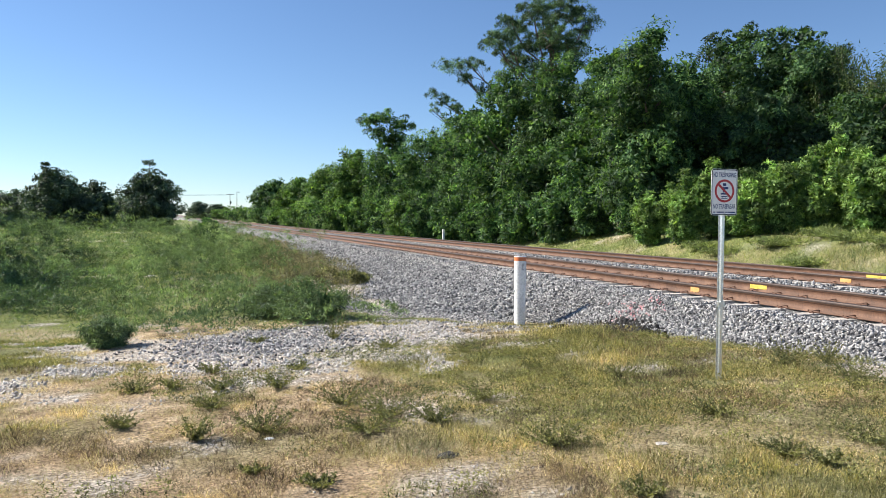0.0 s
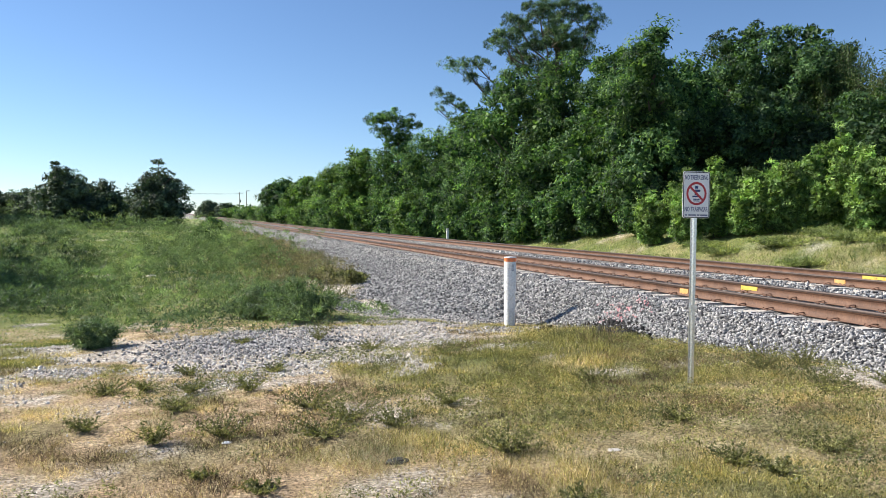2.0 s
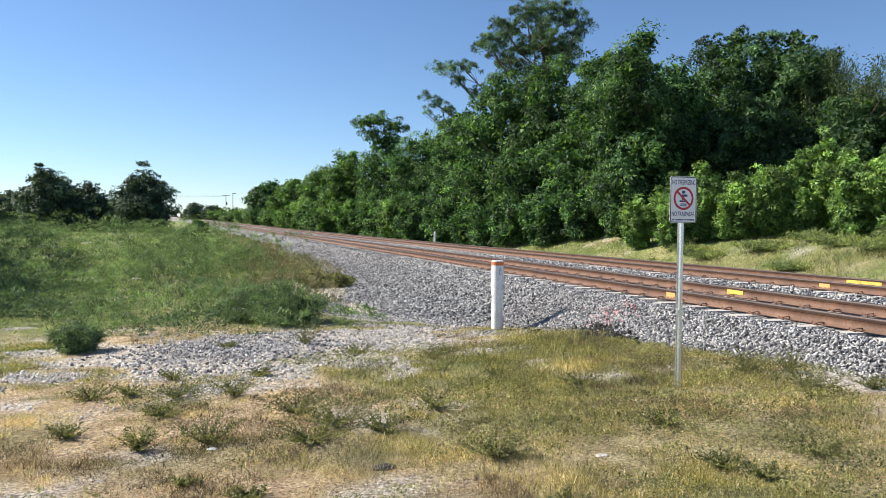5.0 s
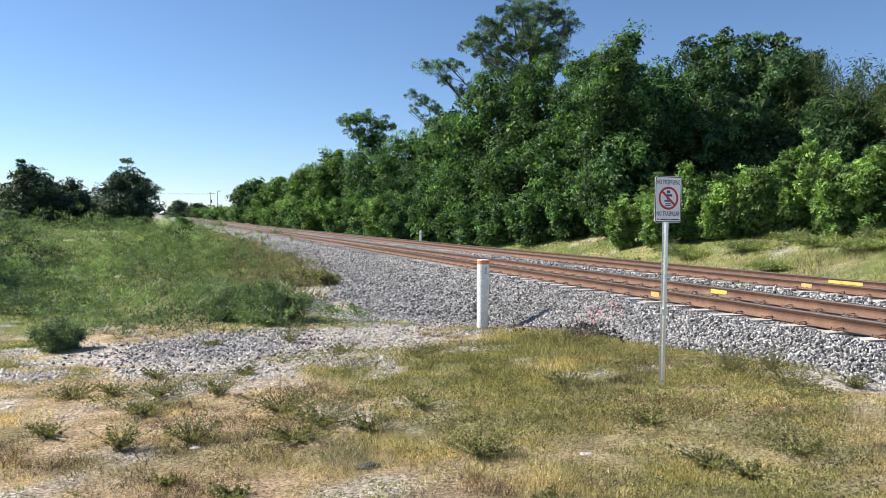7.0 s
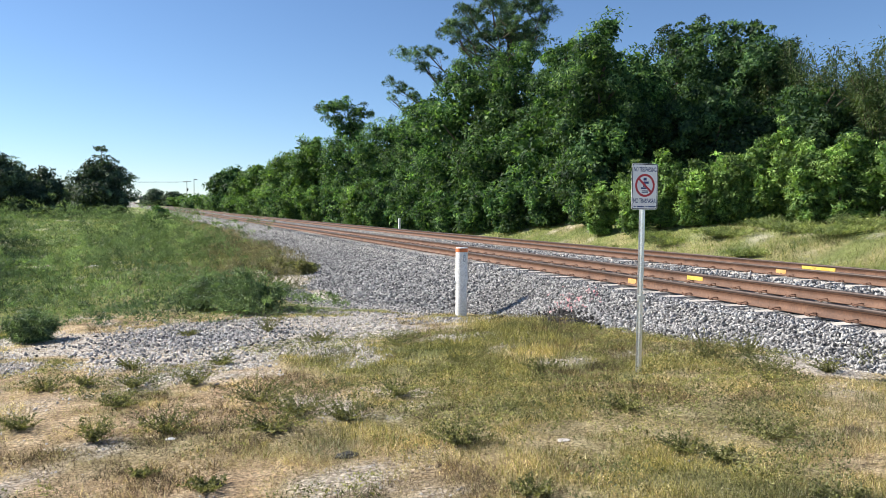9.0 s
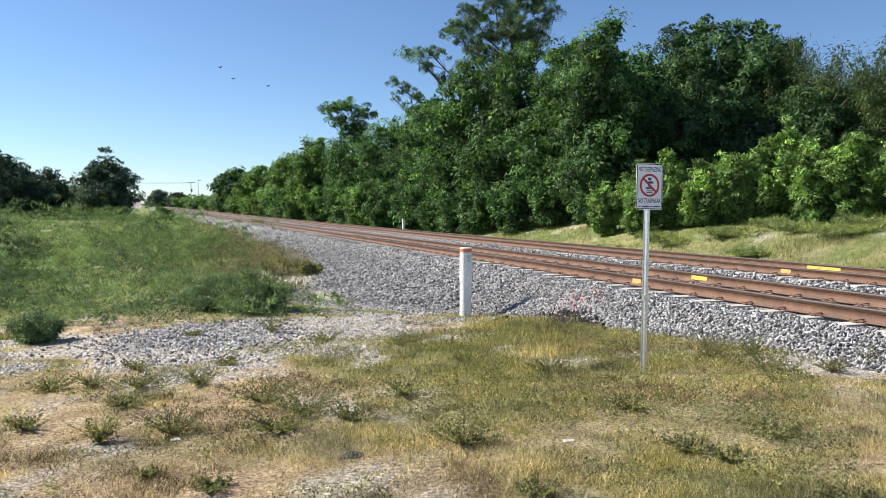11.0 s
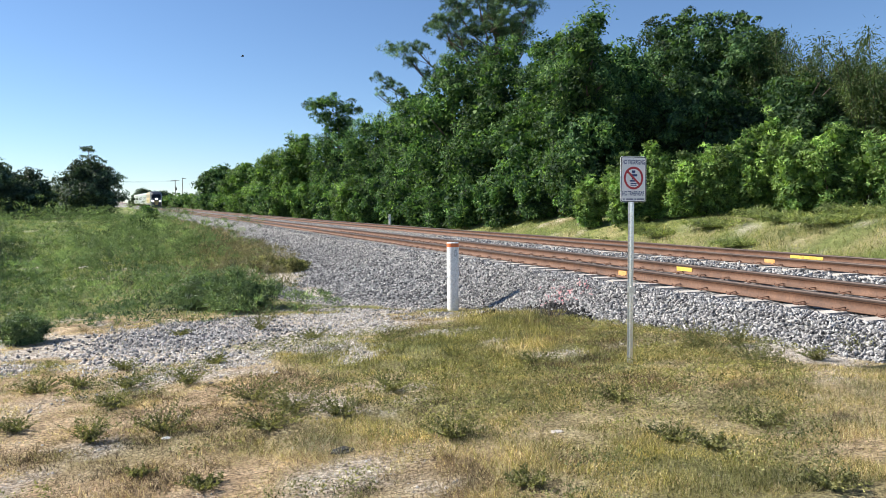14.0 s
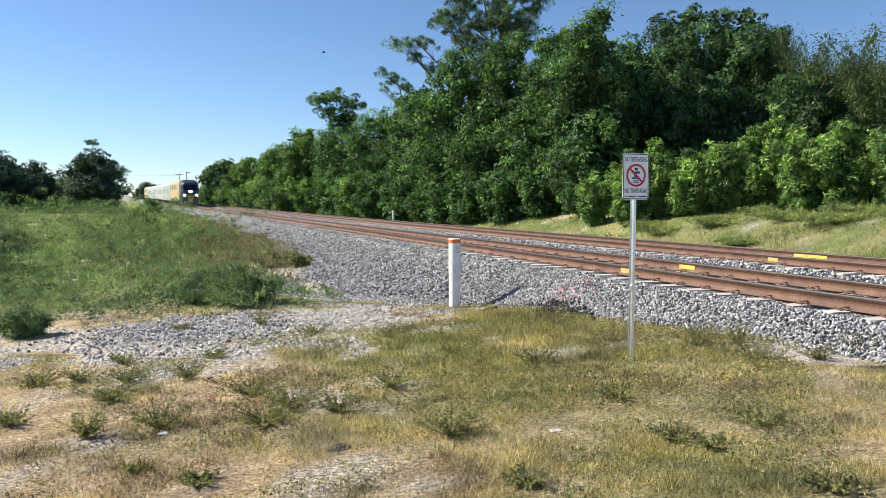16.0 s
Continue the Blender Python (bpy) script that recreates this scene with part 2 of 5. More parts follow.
def gravel_cover(x, y):
    """Share of bare pale gravel in the ground, 0 to 1."""
    x, y = np.asarray(x, float), np.asarray(y, float)
    wob = vnoise(x, y, 0.8) * 1.3 + vnoise(x, y, 0.3) * 0.8 - 1.0
    a = np.exp(-(((x - 0.4) / 2.8) ** 2 + ((y - 11.1) / 2.8) ** 2)) * 1.8
    b = np.exp(-(((x - 3.1) / 2.0) ** 2 + ((y - 12.0) / 2.4) ** 2)) * 1.5
    c = np.exp(-(((x + 2.6) / 1.2) ** 2 + ((y - 9.6) / 1.5) ** 2)) * 0.75
    d = np.exp(-(((x - 6.4) / 1.1) ** 2 + ((y - 5.7) / 0.9) ** 2)) * 1.4
    e = np.exp(-(((x + 0.9) / 0.45) ** 2 + ((y - 5.4) / 0.5) ** 2)) * 0.8
    f = np.exp(-(((x - 3.6) / 1.1) ** 2 + ((y - 22) / 3.0) ** 2)) * 1.2
    h = np.exp(-(((x - 16.3) / 0.8) ** 2 + ((y - 18) / 14.0) ** 2)) * 0.9
    k = np.exp(-(((x - 1.5) / 0.5) ** 2 + ((y - 4.5) / 0.35) ** 2)) * 0.75
    q = x - track_x(y) + foot_off(y)
    r = np.exp(-((q + 0.1) / 0.75) ** 2) * smooth(13.2, 14.2, y) * smooth(22, 17, y) * 1.6
    b = b * (1 - np.exp(-(((x - 5.8) / 0.7) ** 2 + ((y - 12.0) / 1.5) ** 2)))
    return np.clip((np.maximum.reduce([a, b, c, d, e, f, h, k, r]) + wob * 1.05 - 0.45) * 1.8, 0, 1)


def green_cover(x, y):
    """Share of green in the grass, 0 dry straw to 1 green."""
    x, y = np.asarray(x, float), np.asarray(y, float)
    g = 0.02 + 0.10 * smooth(0.5, 3, x) + (vnoise(x, y, 1.1) - 0.5) * 0.85
    g = g + 0.5 * np.exp(-(((x - 4.6) / 1.8) ** 2 + ((y - 9.2) / 2.4) ** 2))
    g = g + 0.34 * smooth(0.8, 3.0, x) * smooth(12, 7, y)
    g = g + 0.8 * smooth(8.5, 11.0, x) + 0.8 * smooth(13.5, 16.5, y + 0.3 * x) * smooth(-0.1, -1.2, x - track_x(y) + foot_off(y)) + 0.7 * smooth(-0.8, -3.0, x) * smooth(7.5, 11, y)
    return np.clip(g, 0, 1)


# ---- mesh helpers ----
def part(name, bm, material, parent=None, label=""):
    me = bpy.data.meshes.new(name)
    bm.to_mesh(me)
    bm.free()
    me.materials.append(material)
    ob = new(name, me)
    ob.parent = parent
    if label:
        tagged(ob, label)
    return ob


def faces_mesh(name, verts, faces, material, parent=None, smooth_shade=False, tone=None):
    """One mesh from arrays: verts (n, 3) and faces (m, k) all with k corners."""
    v, f = np.asarray(verts, np.float32), np.asarray(faces, np.int32)
    me = bpy.data.meshes.new(name)
    me.vertices.add(len(v))
    me.vertices.foreach_set("co", v.ravel())
    k = f.shape[1]
    me.loops.add(f.size)
    me.loops.foreach_set("vertex_index", f.ravel())
    me.polygons.add(len(f))
    me.polygons.foreach_set("loop_start", np.arange(0, f.size, k, dtype=np.int32))
    me.update(calc_edges=True)
    if smooth_shade:
        me.polygons.foreach_set("use_smooth", np.ones(len(f), bool))
    if tone is not None:
        me.attributes.new("tone", "FLOAT", "POINT").data.foreach_set("value", np.asarray(tone, np.float32))
    me.materials.append(material)
    ob = new(name, me)
    ob.parent = parent
    return ob


def empty(name, x=0.0, y=0.0, z=0.0):
    ob = new(name)
    ob.location = (x, y, z)
    ob.empty_display_size = 0.2
    return ob


def box(bm, x0, x1, y0, y1, z0, z1, bevel=0.0):
    r = bmesh.ops.create_cube(bm, size=1.0, matrix=Matrix.Translation(((x0 + x1) / 2, (y0 + y1) / 2, (z0 + z1) / 2)) @ Matrix.Diagonal((x1 - x0, y1 - y0, z1 - z0, 1)))
    if bevel:
        es = list({e for v in r["verts"] for e in v.link_edges})
        bmesh.ops.bevel(bm, geom=es, offset=bevel, segments=2, affect="EDGES")
    return bm


def cyl(bm, r0, r1, z0, z1, seg=16, at=(0, 0), cap=True):
    bmesh.ops.create_cone(bm, cap_ends=cap, segments=seg, radius1=r0, radius2=r1, depth=z1 - z0, matrix=Matrix.Translation((at[0], at[1], (z0 + z1) / 2)))
    return bm


def tubes(paths, seg=6):
    """Tapered tubes: paths of rows (x, y, z, radius). Returns verts and quads."""
    V, F, base = [], [], 0
    for p in paths:
        p = np.asarray(p, float)
        d = np.gradient(p[:, :3], axis=0)
        d /= np.linalg.norm(d, axis=1)[:, None] + 1e-9
        ref = np.where(np.abs(d[:, 2:3]) > 0.9, np.array([[1.0, 0, 0]]), np.array([[0, 0, 1.0]]))
        a = np.cross(d, ref)
        a /= np.linalg.norm(a, axis=1)[:, None] + 1e-9
        b = np.cross(d, a)
        th = np.arange(seg) * 2 * np.pi / seg
        ring = p[:, None, :3] + p[:, None, 3:4] * (a[:, None] * np.cos(th)[None, :, None] + b[:, None] * np.sin(th)[None, :, None])
        V.append(ring.reshape(-1, 3))
        for i in range(len(p) - 1):
            for j in range(seg):
                k = (j + 1) % seg
                F.append((base + i * seg + j, base + i * seg + k, base + (i + 1) * seg + k, base + (i + 1) * seg + j))
        base += len(p) * seg
    return np.concatenate(V), np.array(F)


def unit(v):
    return v / (np.linalg.norm(v, axis=-1, keepdims=True) + 1e-9)


def leaves(base, axis, normal, length, width):
    """Pointed leaves, one folded quad each, from arrays. Returns verts and quads."""
    n = len(base)
    axis = unit(axis)
    side = unit(np.cross(axis, normal))
    nor = np.cross(side, axis)
    L, Wd = np.broadcast_to(length, n)[:, None], np.broadcast_to(width, n)[:, None]
    mid = base + axis * L * 0.45
    P = np.stack([base, mid + side * Wd * 0.5 + nor * Wd * 0.18, base + axis * L - nor * L * 0.12, mid - side * Wd * 0.5 + nor * Wd * 0.18], 1)
    return P.reshape(-1, 3), np.arange(4 * n).reshape(n, 4)


def shards(base, axis, normal, length, width):
    """Pointed leaves, one triangle each, for foliage in the mass."""
    n = len(base)
    axis = unit(axis)
    side = unit(np.cross(axis, normal))
    L, Wd = np.broadcast_to(length, n)[:, None], np.broadcast_to(width, n)[:, None]
    P = np.stack([base - side * Wd * 0.5, base + side * Wd * 0.5, base + axis * L], 1)
    return P.reshape(-1, 3), np.arange(3 * n).reshape(n, 3)


def sphere_dirs(rng, n):
    return unit(rng.normal(size=(n, 3)))


def crown(rng, blobs, clumps, per, size, leaf, aspect=0.45, droop=0.35, fill=0.25, upward=0.25, reach=(0.72, 0.38)):
    """Leaves of a crown: clumps on the outside of the blobs (x, y, z, rx, ry, rz), and a loose fill inside. Also each leaf's shade of green by clump."""
    B = np.asarray(blobs, float)
    area = (B[:, 3] * B[:, 4] + B[:, 4] * B[:, 5] + B[:, 3] * B[:, 5])
    who = rng.choice(len(B), clumps, p=area / area.sum())
    d = sphere_dirs(rng, clumps)
    d[:, 2] += upward * rng.random(clumps)
    d = unit(d)
    c = B[who, :3] + d * B[who, 3:] * (reach[0] + reach[1] * rng.random((clumps, 1)))
    keep = np.ones(clumps, bool)
    for i, b in enumerate(B):
        q = np.linalg.norm((c - b[:3]) / b[3:], axis=1)
        keep &= (who == i) | (q > 0.75)
    c, d, who = c[keep], d[keep], who[keep]
    lobe = rng.normal(0.0, 0.22, len(B))
    k = len(c)
    cs = size * (0.5 + 1.0 * rng.random(k) ** 1.4)
    # each clump is a small dome of leaves, closed above and open below
    o = unit(rng.normal(size=(k, per, 3)) + np.array([0, 0, 0.55]) + d[:, None] * 0.6)
    pos = c[:, None] + o * np.array([1, 1, 0.72]) * cs[:, None, None] * (0.55 + 0.5 * rng.random((k, per, 1)))
    ax = unit(np.cross(o, rng.normal(size=o.shape)) + o * 0.45 + np.array([0, 0, -droop]))
    nr = unit(o + np.array([0, 0, 0.35]) + rng.normal(size=o.shape) * 0.35)
    ln = leaf * (0.6 + 0.8 * rng.random(k * per))
    V1, F1 = shards(pos.reshape(-1, 3), ax.reshape(-1, 3), nr.reshape(-1, 3), ln, ln * aspect)
    T1 = np.repeat(np.clip(rng.normal(0.0, 0.34, k) + lobe[who], -0.55, 1.0), per * 3)
    m = int(clumps * per * fill * 0.4)
    if m:
        w = rng.choice(len(B), m, p=area / area.sum())
        p = B[w, :3] + sphere_dirs(rng, m) * B[w, 3:] * (0.25 + 0.48 * rng.random((m, 1)))
        ln = leaf * 1.7 * (0.7 + 0.6 * rng.random(m))
        V2, F2 = shards(p, rng.normal(size=(m, 3)), rng.normal(size=(m, 3)), ln, ln * min(0.8, aspect * 1.7))
        return np.concatenate([V1, V2]), np.concatenate([F1, F2 + len(V1)]), np.concatenate([T1, np.repeat(rng.normal(0, 0.15, m), 3)])
    return V1, F1, T1


# ---- ground ----
def graded(*runs):
    out = []
    for a, b, s in runs:
        out.append(np.arange(a, b, s))
    return np.concatenate(out)


def ground_material():
    m, n, l, b = mat("rough_ground", 0.95, 0, 0.2)
    ag, av = n.new("ShaderNodeAttribute"), n.new("ShaderNodeAttribute")
    ag.attribute_name, av.attribute_name = "green", "gravel"
    dry = ramp(n, l, noise_node(n, l, 3.0, 8.0, 0.75), [(0.30, (0.26, 0.18, 0.11)), (0.5, (0.56, 0.42, 0.27)), (0.70, (0.82, 0.69, 0.49))])
    grn = ramp(n, l, noise_node(n, l, 2.2, 8.0, 0.75), [(0.28, (0.12, 0.145, 0.055)), (0.5, (0.21, 0.25, 0.10)), (0.72, (0.38, 0.39, 0.19))])
    v = n.new("ShaderNodeTexVoronoi")
    v.inputs["Scale"].default_value = 26.0
    tc = n.new("ShaderNodeTexCoord")
    l.new(tc.outputs["Object"], v.inputs["Vector"])
    sep = n.new("ShaderNodeSeparateColor")
    l.new(v.outputs["Color"], sep.inputs["Color"])
    grv = ramp(n, l, sep.outputs["Red"], [(0.0, (0.34, 0.31, 0.28)), (0.5, (0.66, 0.61, 0.54)), (1.0, (0.88, 0.85, 0.80))])
    grv = mix(n, l, 1.0, grv, ramp(n, l, noise_node(n, l, 1.4, 5.0), [(0.3, (0.78, 0.74, 0.7)), (0.7, (1.1, 1.1, 1.1))]), "MULTIPLY")
    far = ramp(n, l, noise_node(n, l, 0.16, 5.0), [(0.35, (0.75, 0.8, 0.7)), (0.65, (1.2, 1.15, 1.0))])
    c = mix(n, l, ag.outputs["Fac"], dry, mix(n, l, 1.0, grn, far, "MULTIPLY"))
    c = mix(n, l, av.outputs["Fac"], c, grv)
    grit = ramp(n, l, noise_node(n, l, 38.0, 5.0, 0.75), [(0.36, (0.25, 0.22, 0.20)), (0.5, (0.95, 0.93, 0.90)), (0.62, (1.5, 1.46, 1.4))])
    c = mix(n, l, 1.0, c, grit, "MULTIPLY")
    l.new(c, b.inputs["Base Color"])
    bump(n, l, b, noise_node(n, l, 30.0, 6.0, 0.75), 1.0, 0.06)
    return m


gx = graded((-2600, -200, 300), (-200, -40, 20), (-40, -9, 1.2), (-9, 9, 0.16), (9, 30, 0.6), (30, 80, 5), (80, 200, 20), (200, 2700, 250))
gy = graded((-2600, -100, 250), (-100, -4, 8), (-4, 2, 0.5), (2, 17, 0.16), (17, 60, 0.6), (60, 160, 4), (160, 900, 30), (900, 4200, 300))
GX, GY = np.meshgrid(gx, gy, indexing="ij")
gv = np.stack([GX, GY, ground_z(GX, GY)], -1).reshape(-1, 3)
_i = np.arange(len(gx) * len(gy)).reshape(len(gx), len(gy))
gf = np.stack([_i[:-1, :-1], _i[1:, :-1], _i[1:, 1:], _i[:-1, 1:]], -1).reshape(-1, 4)
ground = faces_mesh("ground", gv, gf, ground_material(), smooth_shade=True)
for key, fn in (("green", green_cover), ("gravel", gravel_cover)):
    at = ground.data.attributes.new(key, "FLOAT", "POINT")
    at.data.foreach_set("value", fn(gv[:, 0], gv[:, 1]).astype(np.float32))
tagged(ground, "uneven ground of dry grass, green weeds and pale gravel", "ground", kind="structure")


# ---- ballast bed ----
def ballast_material():
    m, n, l, b = mat("ballast", 0.9, 0, 0.3)
    tc = n.new("ShaderNodeTexCoord")
    v = n.new("ShaderNodeTexVoronoi")
    v.inputs["Scale"].default_value = 19.0
    l.new(tc.outputs["Object"], v.inputs["Vector"])
    sep = n.new("ShaderNodeSeparateColor")
    l.new(v.outputs["Color"], sep.inputs["Color"])
    # cell colours kept darker than the loose stones, painting in the shaded gaps
    c = ramp(n, l, sep.outputs["Red"], [(0.0, (0.06, 0.06, 0.064)), (0.45, (0.17, 0.17, 0.175)), (1.0, (0.42, 0.415, 0.40))])
    c = mix(n, l, 1.0, c, ramp(n, l, noise_node(n, l, 0.7, 5.0), [(0.3, (0.85, 0.85, 0.86)), (0.7, (1.12, 1.1, 1.06))]), "MULTIPLY")
    l.new(c, b.inputs["Base Color"])
    d = ramp(n, l, v.outputs["Distance"], [(0.0, (1, 1, 1)), (0.7, (0, 0, 0))])
    k = n.new("ShaderNodeBump")
    k.inputs["Strength"].default_value, k.inputs["Distance"].default_value = 1.0, 0.06
    l.new(d, k.inputs["Height"])
    l.new(k.outputs["Normal"], b.inputs["Normal"])
    return m


def bed_z(off, y):
    """Height of the ballast at a distance off the near track's centre."""
    off, y = np.asarray(off, float), np.asarray(y, float)
    top = rail_z(y) - 0.206
    fo = -foot_off(y)
    x = off + track_x(y)
    g = ground_z(x, y)
    gl = ground_z(track_x(y) + fo, y) - 0.06
    left = top + (gl - top) * np.clip((-1.72 - off) / (-1.72 - fo), 0, 1.3) ** (0.9 - 0.3 * smooth(12.8, 16.5, y))
    right = top - 0.42 * np.clip(off - 6.3, 0, 3)
    mid = top - 0.07 * np.exp(-((off - 2.28) / 0.6) ** 2)
    z = np.where(off < -1.72, left, np.where(off > 6.3, right, mid))
    z = z + (vnoise(x, y, 0.5) - 0.5) * 0.05 + (vnoise(x, y, 1.6) - 0.5) * 0.06 * (off < -1.5)
    return z


by = graded((-60, 0, 2), (0, 30, 0.25), (30, 80, 0.8), (80, 160, 4), (160, 1121, 20))
bo = np.concatenate([np.linspace(0, 1, 22), np.linspace(0.02, 1, 34)])
BO = np.empty((len(bo), len(by)))
fo = -foot_off(by) - 0.25
for k in range(22):
    BO[k] = fo + (-1.72 - fo) * bo[k]
for k in range(34):
    BO[22 + k] = -1.72 + (8.2 + 1.72) * bo[22 + k]
BY = np.broadcast_to(by, BO.shape)
bv = np.stack([BO + track_x(BY), BY, bed_z(BO, BY)], -1).reshape(-1, 3)
_i = np.arange(BO.size).reshape(BO.shape)
bf = np.stack([_i[:-1, :-1], _i[1:, :-1], _i[1:, 1:], _i[:-1, 1:]], -1).reshape(-1, 4)
ballast = faces_mesh("ballast_bed", bv, bf, ballast_material(), smooth_shade=True)
tagged(ballast, "grey crushed stone ballast bed under two tracks", "ballast", kind="structure")

# ---- rails, sleepers, clips ----
RAIL = [(-.07, 0), (.07, 0), (.07, .014), (.013, .032), (.011, .125), (.037, .14), (.036, .176), (.028, .182), (-.028, .182), (-.036, .176), (-.037, .14), (-.011, .125), (-.013, .032), (-.07, .014)]


def rail(track, off, parent):
    y = graded((-60, 130, 2), (130, 1121, 10))
    x = track_x(y) + track + off
    z = rail_z(y) - 0.182
    P = np.array(RAIL)
    v = np.stack([x[:, None] + P[None, :, 0], np.broadcast_to(y[:, None], (len(y), len(P))), z[:, None] + P[None, :, 1]], -1)
    i = np.arange(len(y) * len(P)).reshape(len(y), len(P))
    j = np.roll(i, -1, 1)
    f = np.stack([i[:-1], j[:-1], j[1:], i[1:]], -1).reshape(-1, 4)
    ob = faces_mesh("rail", v.reshape(-1, 3), f, M_RUST, parent)
    # darker colour on the top and sides of the rail's head
    ob.data.materials.append(M_RAILTOP)
    k = np.arange(len(f)) % len(P)
    ob.data.polygons.foreach_set("material_index", ((k >= 5) & (k <= 9)).astype(np.int32))
    return ob


def sleeper_mesh():
    bm = bmesh.new()
    box(bm, -1.3, 1.3, -0.12, 0.12, -0.2, 0.0, 0.02)
    me = bpy.data.meshes.new("sleeper")
    bm.to_mesh(me)
    bm.free()
    me.materials.append(M_CONC)
    return me


def clip_mesh():
    """A bent spring clip beside the rail's foot."""
    t = np.linspace(0, 2.2 * np.pi, 13)
    p = np.stack([0.09 + 0.035 * np.cos(t), 0.075 * np.sin(t * 0.75), 0.026 + 0.022 * np.sin(t), np.full(13, 0.0085)], -1)
    q = [(0.06, -0.05, 0.008, 0.016), (0.12, -0.05, 0.012, 0.016), (0.14, 0.04, 0.008, 0.011)]
    v, f = tubes([p, q], 5)
    me = bpy.data.meshes.new("rail_clip")
    me.from_pydata([tuple(a) for a in v], [], [tuple(int(k) for k in a) for a in f])
    me.materials.append(M_CLIP)
    return me


SLEEPER, CLIP = sleeper_mesh(), clip_mesh()


def track(shift, label):
    th = empty("railway_track", 0, 0, 0)
    tagged(th, label, "railway track", "tracks of the line")
    rails = [rail(shift, -0.755, th), rail(shift, 0.755, th)]
    ys = -2.0 + 0.61 * np.arange(150)
    for y in ys:
        s = new("sleeper", SLEEPER)
        s.parent = th
        yaw = RNG.normal() * 0.006 + 0.062 * float(smooth(35, 100, y))
        s.matrix_basis = Matrix.Translation((float(track_x(y)) + shift + RNG.normal() * 0.02, y, float(rail_z(y)) - 0.186 - 0.044 * float(smooth(38, 58, y)))) @ Matrix.Rotation(yaw, 4, "Z")
    far = -2.0 + 0.61 * np.arange(150, 420)
    c = np.array([(-1.3, -.12, 0), (1.3, -.12, 0), (1.3, .12, 0), (-1.3, .12, 0), (-1.3, -.12, -.2), (1.3, -.12, -.2), (1.3, .12, -.2), (-1.3, .12, -.2)])
    o = np.stack([track_x(far) + shift, far, rail_z(far) - 0.235], -1)
    v = (o[:, None] + c[None]).reshape(-1, 3)
    q = np.array([(0, 1, 2, 3), (0, 4, 5, 1), (1, 5, 6, 2), (2, 6, 7, 3), (3, 7, 4, 0)])
    f = (np.arange(len(far))[:, None, None] * 8 + q[None]).reshape(-1, 4)
    tagged(faces_mesh("far_sleepers", v, f, M_CONC, th), kind="stuff")
    for y in ys[(ys > 2) & (ys < (40 if shift == 0 else 24))]:
        for off in (-0.755, 0.755):
            for turn in (0, math.pi):
                k = new("rail_clip", CLIP)
                k.parent = th
                k.matrix_basis = Matrix.Translation((float(track_x(y)) + shift + off, y, float(rail_z(y)) - 0.184)) @ Matrix.Rotation(turn, 4, "Z")
    return th, rails


track_near, rails_near = track(0.0, "near track of rust-brown steel rails on pale concrete sleepers")
track_far, rails_far = track(4.56, "far track of rust-brown steel rails on pale concrete sleepers")


def paint_mark(parent, x, y0, y1, z0, z1, material, top=False):
    """A thin, ragged coat of marking paint on the rail's side."""
    bm = bmesh.new()
    n = 9
    ys = np.linspace(y0, y1, n)
    lo = [bm.verts.new((x - 0.004, y, z0 + RNG.random() * 0.045)) for y in ys]
    hi = [bm.verts.new((x - 0.004, y, z1 - RNG.random() * 0.03)) for y in ys]
    for i in range(n - 1):
        bm.faces.new((lo[i], lo[i + 1], hi[i + 1], hi[i]))
    r = bmesh.ops.extrude_face_region(bm, geom=bm.faces[:])
    bmesh.ops.translate(bm, vec=(0.003, 0, 0), verts=[v for v in r["geom"] if isinstance(v, bmesh.types.BMVert)])
    return part("paint_mark", bm, material, parent)


# ---- stones of the ballast ----
_ico = bmesh.new()
bmesh.ops.create_icosphere(_ico, subdivisions=1, radius=1.0)
ICO_V = np.array([v.co[:] for v in _ico.verts])
ICO_F = np.array([[v.index for v in f.verts] for f in _ico.faces])
_ico.free()
OCT_V = np.array([(1, 0, 0), (0, 1, 0), (-1, 0, 0), (0, -1, 0), (0, 0, 1), (0, 0, -1)], float)
OCT_F = np.array([(0, 1, 4), (1, 2, 4), (2, 3, 4), (3, 0, 4), (1, 0, 5), (2, 1, 5), (3, 2, 5), (0, 3, 5)])


def rotations(rng, n):
    q = unit(rng.normal(size=(n, 4)))
    w, x, y, z = q.T
    return np.stack([1 - 2 * (y * y + z * z), 2 * (x * y - z * w), 2 * (x * z + y * w), 2 * (x * y + z * w), 1 - 2 * (x * x + z * z), 2 * (y * z - x * w), 2 * (x * z - y * w), 2 * (y * z + x * w), 1 - 2 * (x * x + y * y)], -1).reshape(n, 3, 3)


def stones(rng, pos, r, shape):
    SV, SF = shape
    n, k = len(pos), len(SV)
    v = SV[None] * (0.55 + 0.8 * rng.random((n, k, 1))) * (np.array([1.4, 0.9, 0.6]) * (0.8 + 0.4 * rng.random((n, 1, 3))))
    v = np.einsum("nij,nkj->nki", rotations(rng, n), v) * np.broadcast_to(r, n)[:, None, None] + pos[:, None]
    return v.reshape(-1, 3), (np.arange(n)[:, None, None] * k + SF[None]).reshape(-1, 3)


def bed_points(rng, n, o0, o1, y0, y1):
    y = y0 + (y1 - y0) * rng.random(n)
    a = rng.random(n)
    off = (np.maximum(o0, -foot_off(y) - 0.25) if o0 < -1.7 else o0) * (1 - a) + o1 * a
    return np.stack([track_x(y) + off, y, bed_z(off, y) + rng.normal(0.004, 0.013, n)], -1)


